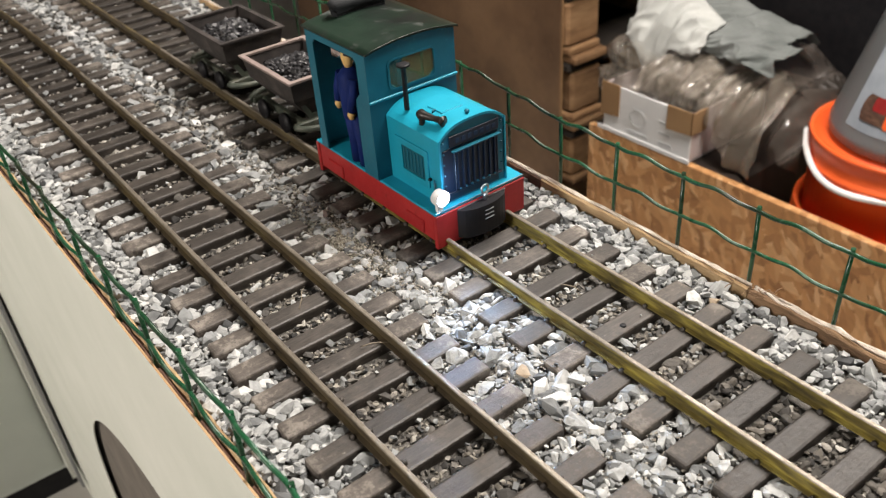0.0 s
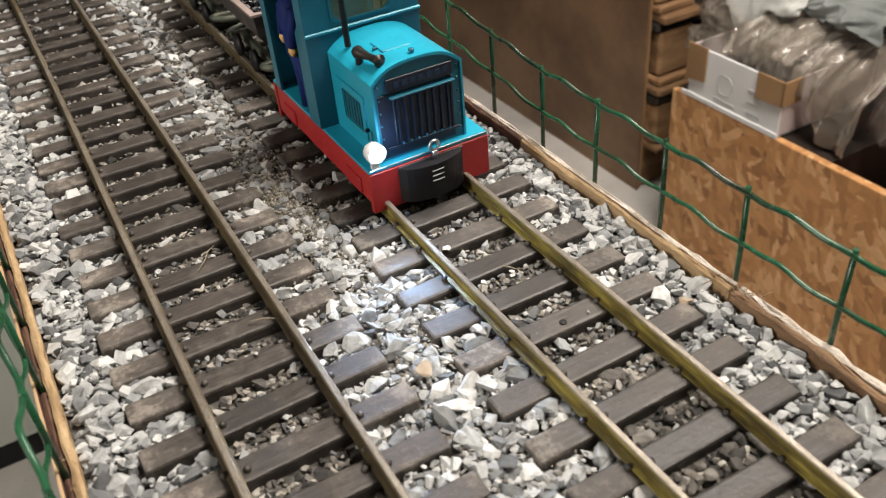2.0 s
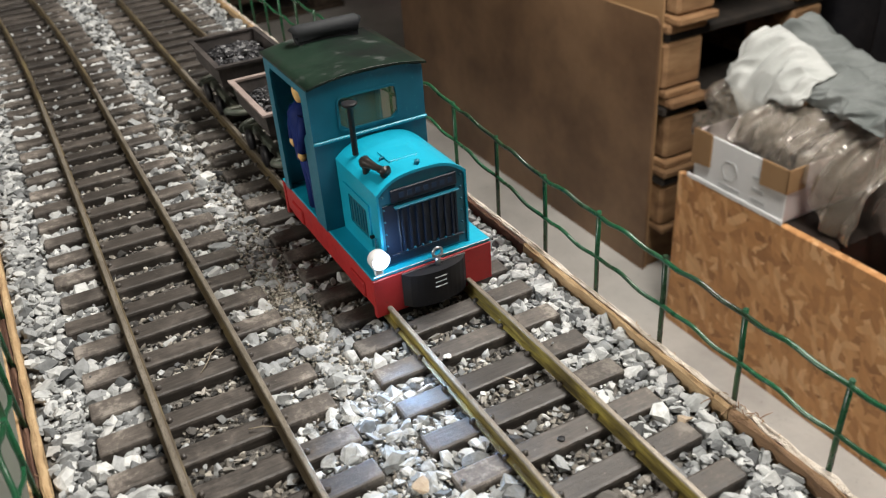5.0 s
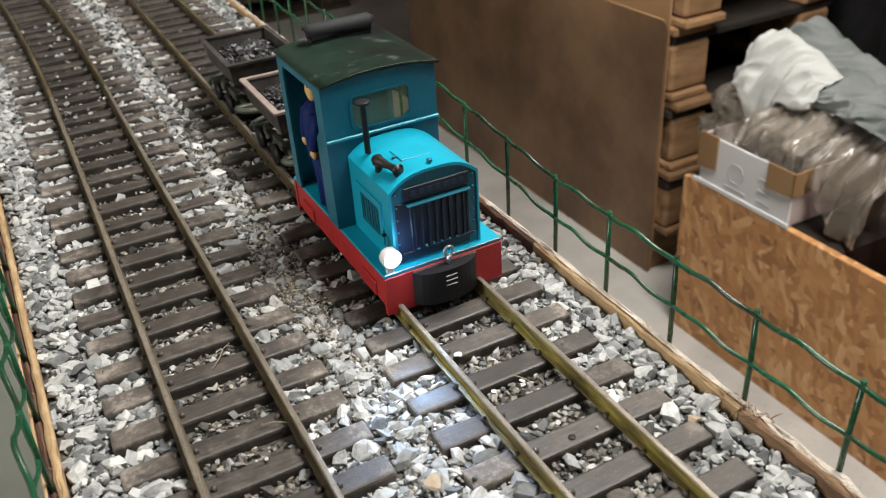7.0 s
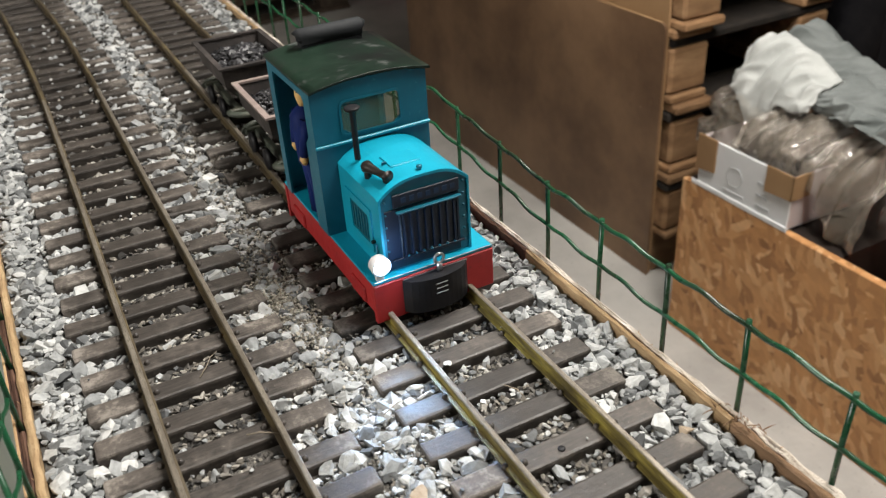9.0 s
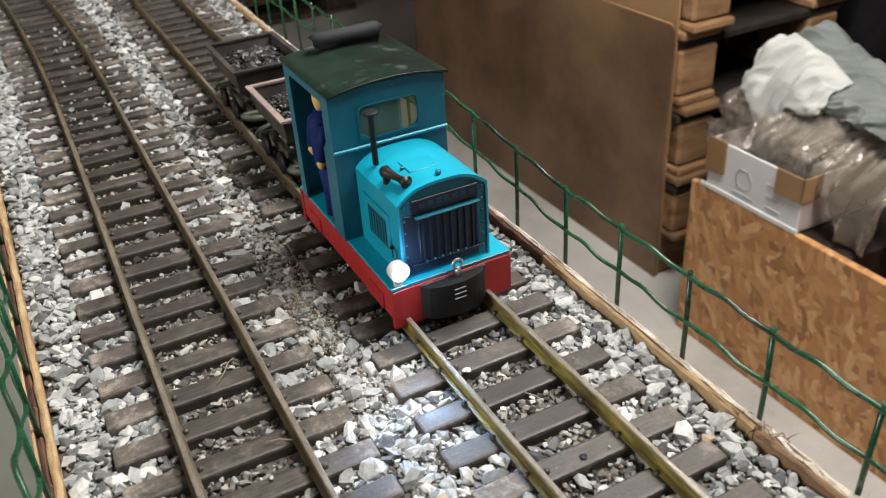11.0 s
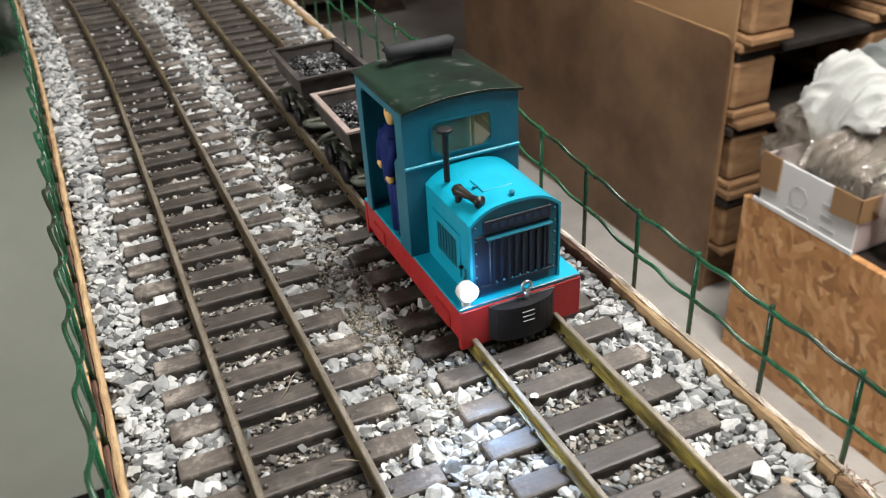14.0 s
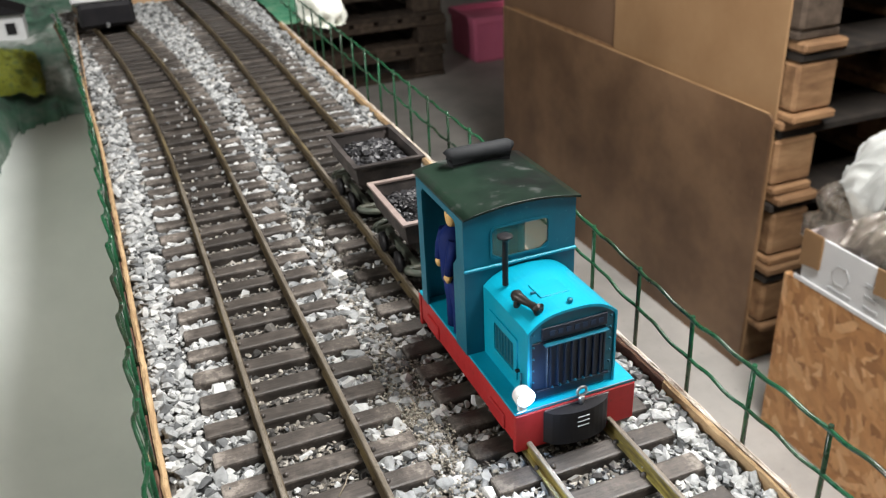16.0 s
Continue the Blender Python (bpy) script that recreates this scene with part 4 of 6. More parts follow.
part("inner_board", bm, M_ARCH_SHADE, viaduct, "grey-brown board added behind the arch as its shaded inside")
profile = [(0.90, -0.785), (0.902, -0.65), (0.906, -0.50), (0.915, -0.43), (0.935, -0.38), (0.97, -0.335), (1.03, -0.29), (1.12, -0.25), (1.25, -0.215), (1.5, -0.17)]
bm = new_bm()
rows = []
for y, z in profile:
    rows.append([bm.verts.new(p) for p in ((-0.2215, y, z), (-0.95, y + 0.03, z - 0.02), (-0.95, y + 0.035, z - 0.03), (-0.2215, y + 0.005, z - 0.012))])
for a, b in zip(rows, rows[1:]):
    for q in range(4):
        f = bm.faces.new((a[q], a[(q + 1) % 4], b[(q + 1) % 4], b[q]))
        f.smooth = q in (0,)
bm.faces.new(rows[0])
bm.faces.new(rows[-1][::-1])
single("white_slope", bm, M_SLOPE, "smooth white painted scenery slope below the tracks", "slope", "structure")
# black board added to paint the shade in the open gap below the slope
bm = new_bm()
box(bm, -0.95, -0.2225, 0.915, 0.935, FLOOR, -0.790)
single("slope_plinth", bm, M_BLACK, "black board added under the white slope as its shaded gap", "plinth", "structure")
# the grey strip stands for the shaded groove beside the white foot
for nm, mat, near_y, far_y, x0, x1, text in (("wall_foot", M_WHITEWALL, 0.054, 0.004, -0.2300, -0.2205, ""), ("wall_strip", M_GROOVE_SHADE, 0.084, 0.0545, -0.2235, -0.2190, "grey strip painted as the shaded groove along the wall's foot")):
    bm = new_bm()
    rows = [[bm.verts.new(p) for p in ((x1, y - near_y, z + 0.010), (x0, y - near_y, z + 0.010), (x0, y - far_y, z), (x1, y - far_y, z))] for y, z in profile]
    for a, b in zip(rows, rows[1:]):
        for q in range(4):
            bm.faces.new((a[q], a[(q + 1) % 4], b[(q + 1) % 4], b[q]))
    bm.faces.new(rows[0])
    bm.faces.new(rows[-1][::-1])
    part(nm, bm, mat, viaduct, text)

# ---- locomotive ----
CX = 0.0035
loco = thing("locomotive", (CX, 0.09, 0.008), "turquoise model diesel locomotive with a red frame and dark roof", "locomotive")


def arc_top(x0, x1, z0, zs, zc, k=16):
    """A rectangle with a bowed top: its outline from the lower left, clockwise."""
    pts = [(x0, z0), (x0, zs)]
    for i in range(1, k):
        t = i / k
        s = 1 - abs(2 * t - 1) ** 3.0
        pts.append((x0 + (x1 - x0) * t, zs + (zc - zs) * s))
    return pts + [(x1, zs), (x1, z0)]


BX0, BX1 = CX - 0.0340, CX + 0.0345
bm = new_bm()
box(bm, BX0, BX1, 0.0305, 0.164, 0.0255, 0.0272, 0.0004)
part("footplate", bm, M_CYAN, loco)
bm = new_bm()
box(bm, BX0 + 0.0006, BX1 - 0.0006, 0.0302, 0.0309, 0.0269, 0.0275, 0.0002)
part("worn_edge", bm, M_STEEL, loco, "bare metal edge where the paint has worn off")
for s in (-1, 1):
    bm = new_bm()
    x = CX + s * 0.0322
    box(bm, x - 0.0012, x + 0.0012, 0.0338, 0.162, 0.0075, 0.0253, 0.0003)
    frame_side = part("side_frame", bm, M_RED, loco, "red side frame")
    for y in (0.052, 0.142):
        bm = new_bm()
        box(bm, x + s * 0.0012 - 0.0012, x + s * 0.0012 + 0.0012, y - 0.009, y + 0.009, 0.0085, 0.0175, 0.0006)
        part("axle_box", bm, M_RED, frame_side)
for y, nm in ((0.0315, "front_beam"), (0.1640, "rear_beam")):
    bm = new_bm()
    box(bm, BX0, BX1, y - 0.0016, y + 0.0016, 0.0030, 0.0254, 0.0004)
    part(nm, bm, M_RED, loco, "red buffer beam")
# curved black buffer with three slots
bm = new_bm()
prof = []
for i in range(13):
    t = i / 12
    x = CX - 0.0185 + 0.037 * t
    prof.append((x, 0.0298 - 0.0075 * (1 - (2 * t - 1) ** 2) ** 0.6))
prof += [(CX + 0.0185, 0.0299), (CX - 0.0185, 0.0299)]
extrude(bm, prof, 0.0050, 0.0240, "z")
buffer_block = part("buffer", bm, M_BLACK, loco, "black bowed buffer block")
for z in (0.0150, 0.0178, 0.0206):
    bm = new_bm()
    box(bm, CX - 0.0032, CX + 0.0032, 0.0221, 0.0238, z - 0.0002, z + 0.0002)
    part("slot", bm, M_PRINT, buffer_block)
bm = new_bm()
tube(bm, [(CX + 0.002 + 0.0026 * math.cos(a), 0.0283, 0.0312 + 0.0026 * math.sin(a)) for a in [k * math.tau / 14 for k in range(14)]], 0.0008, 7, closed=True)
tube(bm, [(CX + 0.002, 0.0283, 0.0286), (CX + 0.002, 0.0283, 0.0242)], 0.0016, 8)
part("coupling_eye", bm, M_STEEL, loco, "small bare steel eye bolt")
bm = new_bm()
box(bm, CX - 0.0180, CX + 0.0185, 0.0292, 0.0298, 0.0241, 0.0246)
part("buffer_ledge", bm, M_STEEL, loco, "worn silver ledge over the buffer")

# bonnet
HX0, HX1 = CX - 0.0248, CX + 0.0238
bm = new_bm()
extrude(bm, arc_top(HX0, HX1, 0.0272, 0.0688, 0.0768), 0.0365, 0.0862)
bonnet = part("bonnet", bm, M_CYAN, loco)
bm = new_bm()
o, i2 = arc_top(HX0 - 0.0005, HX1 + 0.0005, 0.0272, 0.0690, 0.0773), arc_top(HX0 + 0.0006, HX1 - 0.0006, 0.0274, 0.0680, 0.0758)
plate_with_hole(bm, o, i2, 0.0342, 0.0368)
part("bonnet_lip", bm, M_CYAN, bonnet)
bm = new_bm()
extrude(bm, arc_top(HX0 + 0.0008, HX1 - 0.0008, 0.0272, 0.0678, 0.0756), 0.0352, 0.0364)
rad = part("radiator_panel", bm, M_TEAL_SHADED, loco, "dark turquoise radiator front")
bm = new_bm()
box(bm, CX - 0.0225, CX + 0.0185, 0.0347, 0.0353, 0.0285, 0.0620, 0.0002)
part("radiator_core", bm, M_GRILLE, loco, "blue-black radiator core")
GX0, GX1, GZ0, GZ1 = CX - 0.0146, CX + 0.0164, 0.0345, 0.0598
bm = new_bm()
box(bm, GX0, GX1, 0.0340, 0.0345, GZ0, GZ1)
grille = part("grille", bm, M_GRILLE, loco, "dark blue radiator grille with turquoise edges")
for i in range(8):
    bm = new_bm()
    x = GX0 + 0.0016 + (GX1 - GX0 - 0.0032) * i / 7
    box(bm, x - 0.0005, x + 0.0005, 0.0328, 0.0339, GZ0 + 0.001, GZ1 - 0.001)
    part("bar", bm, M_GRILLE, grille)
for x0, x1, z0, z1 in ((GX0 - 0.002, GX1 + 0.0025, GZ1, GZ1 + 0.0009), (GX0 - 0.0005, GX0, GZ0, GZ1), (GX1, GX1 + 0.0004, GZ0, GZ1), (GX0 - 0.006, GX1 + 0.004, GZ0 - 0.0012, GZ0)):
    bm = new_bm()
    box(bm, x0, x1, 0.0322 if z0 > 0.05 else 0.0334, 0.0350, z0, z1, 0.0002)
    part("grille_edge", bm, M_TEAL_SHADED if z0 > 0.05 else M_GRILLE, grille)
bm = new_bm()
box(bm, CX - 0.0178, CX + 0.0186, 0.0340, 0.0351, 0.0628, 0.0698, 0.0003)
plate = part("name_plate", bm, M_GRILLE, loco, "dark blue plate with worn illegible lettering")
for i in range(7):
    bm = new_bm()
    x = CX - 0.0135 + 0.0045 * i
    box(bm, x, x + 0.0026, 0.0337, 0.0341, 0.0649, 0.0677)
    part("letter_bar", bm, M_PLATEBAR, plate)
for i in range(6):
    for s, x in ((-1, HX0 + 0.0028), (1, HX1 - 0.0028)):
        bm = new_bm()
        lathe(bm, (x, 0.0346, 0.033 + 0.0068 * i), [(0.0, -0.0005), (0.0005, -0.0004), (0.0007, 0.0008)], 8, "y")
        part("rivet", bm, M_TEAL_SHADED, rad)
for i in range(7):
    bm = new_bm()
    lathe(bm, (CX - 0.012 + 0.0044 * i, 0.0333, 0.0350), [(0.0, -0.0006), (0.0006, -0.0004), (0.0007, 0.0008)], 8, "y")
    part("rivet", bm, M_TEAL_SHADED, rad)
# bonnet side doors
for s, x in ((-1, HX0), (1, HX1)):
    bm = new_bm()
    a, b = sorted((x, x + s * 0.0009))
    plate_with_hole(bm, rounded(0.0455, 0.0790, 0.0345, 0.0590, 0.0012, 2), rounded(0.0490, 0.0715, 0.0385, 0.0550, 0.0008, 2), a, b, "x")
    door = part("side_door", bm, M_CYAN, bonnet)
    bm = new_bm()
    a, b = sorted((x, x + s * 0.0004))
    box(bm, a, b, 0.0492, 0.0713, 0.0387, 0.0548)
    part("door_panel", bm, M_DEEP, door, "dark teal sunk door panel")
    for i in range(6):
        bm = new_bm()
        a, b = sorted((x + s * 0.0004, x + s * 0.0009))
        box(bm, a, b, 0.0512 + 0.0035 * i, 0.0522 + 0.0035 * i, 0.0402, 0.0535, 0.0001)
        part("louvre", bm, M_TEAL_SHADED, door)
    bm = new_bm()
    box(bm, min(x, x + s * 0.0022), max(x, x + s * 0.0022), 0.0432, 0.0450, 0.0412, 0.0428, 0.0003)
    part("latch", bm, M_BLACK, door)
    bm = new_bm()
    tube(bm, [(x + s * 0.0012, 0.0400, 0.0275), (x + s * 0.0012, 0.0400, 0.0430)], 0.0006, 6)
    part("pipe", bm, M_TEAL_SHADED, bonnet)
bm = new_bm()
box(bm, CX - 0.010, CX + 0.006, 0.0500, 0.0640, 0.0755, 0.0771, 0.0002)
hatch = part("hatch", bm, M_CYAN, bonnet)
bm = new_bm()
box(bm, CX - 0.0125, CX - 0.0098, 0.0555, 0.0565, 0.0755, 0.0775, 0.0002)
part("hatch_catch", bm, M_TEAL_SHADED, hatch)
bm = new_bm()
lathe(bm, (CX + 0.0005, 0.0400, 0.0756), [(0.0, 0.0036), (0.0013, 0.0034), (0.0015, 0.0022), (0.0010, 0.0018), (0.0011, 0.0)], 12)
part("filler_cap", bm, M_TEAL_SHADED, loco, "small dark filler cap")
# horn on the bonnet
hb = Vector((-0.0172, 0.0562, 0.0778))
bm = new_bm()
d = Vector((0.26, -1, -0.03)).normalized()
tube(bm, [hb - d * 0.0015, hb + d * 0.0005, hb + d * 0.003, hb + d * 0.010, hb + d * 0.0145, hb + d * 0.0168, hb + d * 0.0171, hb + d * 0.0150],
     [0.0022, 0.0033, 0.0026, 0.0017, 0.0021, 0.0034, 0.0029, 0.0012], 16)
tube(bm, [hb + d * 0.001, hb + d * 0.001 - Vector((0, 0, 0.006))], 0.0019, 10)
part("horn", bm, M_BRONZE, loco, "dark bronze trumpet horn")
# exhaust
ex = Vector((-0.0148, 0.0728, 0.0745))
bm = new_bm()
lathe(bm, ex, [(0.0016, 0.0), (0.0015, 0.0250), (0.0022, 0.0262), (0.0040, 0.0270), (0.0041, 0.0280), (0.0034, 0.0284), (0.0, 0.0279)], 16)
part("exhaust_pipe", bm, M_BLACK, loco, "thin black exhaust pipe with flared cap")

# cab
KX0, KX1, KY0, KY1 = CX - 0.0352, CX + 0.0298, 0.0866, 0.1540
WX = (CX - 0.0195, CX + 0.0137, 0.0828, 0.1006)


def to_window(outline, win, r):
    """Points on a rounded window's edge, one for each point of the wall's outline, by angle."""
    cx, cz = (win[0] + win[1]) / 2, (win[2] + win[3]) / 2
    hx, hz = (win[1] - win[0]) / 2, (win[3] - win[2]) / 2
    out = []
    for u, v in outline:
        dx, dz = u - cx, v - cz
        a = math.atan2(dz / hz, dx / hx)
        c, s = math.cos(a), math.sin(a)
        k = (abs(c) ** 10 + abs(s) ** 10) ** (-1 / 10)
        out.append((cx + hx * c * k, cz + hz * s * k))
    return out


def dense(outline, n=8):
    pts = []
    for (u, v), (p, q) in zip(outline, outline[1:] + outline[:1]):
        for i in range(n):
            pts.append((u + (p - u) * i / n, v + (q - v) * i / n))
    return pts


for y, nm in ((KY0, "front_wall"), (KY1 - 0.0014, "rear_wall")):
    bm = new_bm()
    o = dense(arc_top(KX0, KX1, 0.0272, 0.1078, 0.1110, 6), 6)
    plate_with_hole(bm, o, to_window(o, WX, 0.002), y, y + 0.0014)
    w = part(nm, bm, M_TEAL_SHADED, loco, "dark turquoise cab end wall with a window")
    bm = new_bm()
    box(bm, WX[0] + 0.0002, WX[1] - 0.0002, y + 0.0005, y + 0.0008, WX[2] + 0.0002, WX[3] - 0.0002)
    part("window_pane", bm, M_GLASS, w, "smoky yellowish window pane")
    bm = new_bm()
    r0 = rounded(WX[0] - 0.0008, WX[1] + 0.0008, WX[2] - 0.0008, WX[3] + 0.0008, 0.0032)
    r1 = rounded(WX[0] + 0.0003, WX[1] - 0.0003, WX[2] + 0.0003, WX[3] - 0.0003, 0.0026)
    yy = y - 0.0006 if y == KY0 else y + 0.0015
    plate_with_hole(bm, r0, r1, yy, yy + 0.0005)
    part("window_frame", bm, M_TEAL_SHADED, w)
bm = new_bm()
box(bm, KX0 - 0.0004, KX1 + 0.0004, KY0 - 0.0016, KY0 - 0.0001, 0.0782, 0.0800, 0.0005)
part("belt_rail", bm, M_CYAN, loco, "bright turquoise beading under the window")
# cab sides with a doorway
for s, x in ((-1, KX0), (1, KX1)):
    a, b = sorted((x, x - s * 0.0014))
    o = [(KY0 + 0.0014, 0.0272), (KY0 + 0.0014, 0.1078), (KY1 - 0.0014, 0.1078), (KY1 - 0.0014, 0.0272), (0.1460, 0.0272), (0.1460, 0.1010), (0.1440, 0.1040),
         (0.0990, 0.1040), (0.0965, 0.1015), (0.0965, 0.0820), (0.1015, 0.0770), (0.1015, 0.0272)]
    bm = new_bm()
    extrude(bm, o, a, b, "x")
    part("side_wall", bm, M_TEAL_SHADED, loco, "turquoise cab side with an open doorway")
bm = new_bm()
box(bm, KX0 + 0.002, KX1 - 0.002, KY0 + 0.002, 0.096, 0.0273, 0.060, 0.001)
part("control_desk", bm, M_BLACK, loco)
# roof
bm = new_bm()
n, rows = 14, []
for y in (0.0845, 0.0850, 0.1572, 0.1577):
    rows.append([(CX - 0.0355 + 0.0672 * i / n, y, 0.1084 + 0.0038 * (1 - (2 * i / n - 1) ** 2)) for i in range(n + 1)])
top = [[bm.verts.new((x, y, z + 0.0012)) for x, y, z in r] for r in rows]
bot = [[bm.verts.new(p) for p in r] for r in rows]
for j in range(3):
    for i in range(n):
        f = bm.faces.new((top[j][i], top[j][i + 1], top[j + 1][i + 1], top[j + 1][i]))
        f.smooth = True
        bm.faces.new((bot[j][i], bot[j + 1][i], bot[j + 1][i + 1], bot[j][i + 1]))
for j in range(3):
    bm.faces.new((top[j][0], top[j + 1][0], bot[j + 1][0], bot[j][0]))
    bm.faces.new((top[j][n], bot[j][n], bot[j + 1][n], top[j + 1][n]))
for i in range(n):
    bm.faces.new((top[0][i], bot[0][i], bot[0][i + 1], top[0][i + 1]))
    bm.faces.new((top[3][i], top[3][i + 1], bot[3][i + 1], bot[3][i]))
part("roof", bm, M_ROOF, loco, "weathered green-black bowed roof")
bm = new_bm()
tube(bm, [(CX - 0.0172, 0.1470, 0.1176), (CX - 0.0170, 0.1470, 0.1178), (CX + 0.0193, 0.1470, 0.1178), (CX + 0.0195, 0.1470, 0.1176)], [0.0046, 0.0052, 0.0052, 0.0046], 20)
box(bm, CX - 0.0166, CX + 0.0190, 0.1430, 0.1510, 0.1100, 0.1150)
part("roof_tank", bm, M_TANK, loco, "black cylindrical tank on the roof")
# headlight
bm = new_bm()
lathe(bm, LAMP, [(0.0, 0.0048), (0.0040, 0.0048), (0.0049, 0.0040), (0.0052, 0.0002), (0.0052, -0.0012), (0.0047, -0.0017), (0.0038, -0.0014), (0.0034, 0.0012), (0.0, 0.0016)], 24, "y")
light = part("headlight", bm, M_WHITEPLASTIC, loco, "white round headlight, lit")
bm = new_bm()
lathe(bm, LAMP, [(0.0, -0.0018), (0.0020, -0.0013), (0.0032, 0.0000), (0.0034, 0.0010)], 20, "y")
part("lens", bm, M_GLASS_LAMP, light, "glowing blue-white lens")
bm = new_bm()
box(bm, LAMP.x - 0.002, LAMP.x + 0.002, LAMP.y + 0.0018, LAMP.y + 0.0040, 0.0272, LAMP.z - 0.0044)
part("bracket", bm, M_WHITEPLASTIC, light)
# wheels and underside
bm = new_bm()
box(bm, CX - 0.016, CX + 0.016, 0.040, 0.156, 0.0120, 0.0254)
part("gearbox", bm, M_BLACK, loco)
for y in (0.058, 0.136):
    for s in (-1, 1):
        bm = new_bm()
        lathe(bm, (s * 0.0226, y, 0.0165), [(0.0, -0.0018), (0.0085, -0.0018), (0.0085, 0.0018), (0.0, 0.0018)], 28, "x")
        part("wheel", bm, M_BLACK, loco)

# driver figure, one plain mesh standing in the doorway
bm = new_bm()
dx, dy, dz = -0.0262, 0.1150, 0.0272
tube(bm, [(dx + 0.001, dy + 0.0045, dz), (dx + 0.001, dy + 0.0045, dz + 0.016), (dx, dy + 0.0035, dz + 0.036)], [0.0040, 0.0042, 0.0052], 12)
tube(bm, [(dx + 0.001, dy - 0.0045, dz), (dx + 0.001, dy - 0.0045, dz + 0.016), (dx, dy - 0.0035, dz + 0.036)], [0.0040, 0.0042, 0.0052], 12)
tube(bm, [(dx, dy, dz + 0.033), (dx, dy, dz + 0.045), (dx, dy, dz + 0.060), (dx, dy, dz + 0.0655)], [0.0070, 0.0076, 0.0082, 0.0034], 14)
tube(bm, [(dx - 0.002, dy - 0.0078, dz + 0.060), (dx - 0.0045, dy - 0.0085, dz + 0.050), (dx - 0.0055, dy - 0.0060, dz + 0.0395)], [0.0034, 0.0031, 0.0026], 10)
tube(bm, [(dx - 0.001, dy + 0.0080, dz + 0.060), (dx - 0.003, dy + 0.0105, dz + 0.050), (dx - 0.004, dy + 0.0110, dz + 0.0415)], [0.0034, 0.0031, 0.0026], 10)
for f in bm.faces:
    f.material_index = 0
k0 = len(bm.faces)
tube(bm, [(dx, dy, dz + 0.0650), (dx, dy, dz + 0.0680), (dx, dy, dz + 0.0715), (dx, dy, dz + 0.0750), (dx, dy, dz + 0.0770)], [0.0022, 0.0032, 0.0039, 0.0036, 0.0016], 14)
for x, y, z in ((dx - 0.0057, dy - 0.0058, dz + 0.0372), (dx - 0.004, dy + 0.0110, dz + 0.0392)):
    tube(bm, [(x, y, z + 0.0026), (x, y, z), (x, y, z - 0.0030)], [0.0018, 0.0026, 0.0013], 10)
bm.faces.ensure_lookup_table()
for f in bm.faces[k0:]:
    f.material_index = 1
k1 = len(bm.faces)
tube(bm, [(dx + 0.0010, dy, dz + 0.0700), (dx + 0.0006, dy, dz + 0.0738), (dx + 0.0004, dy, dz + 0.0768), (dx + 0.0004, dy, dz + 0.0782)], [0.0036, 0.0043, 0.0038, 0.0012], 14)
bm.faces.ensure_lookup_table()
for f in bm.faces[k1:]:
    f.material_index = 2
single("driver_figure", bm, [M_NAVY, M_SKIN, M_HAIR], "plain navy toy driver figure standing in the cab doorway", "figurine")

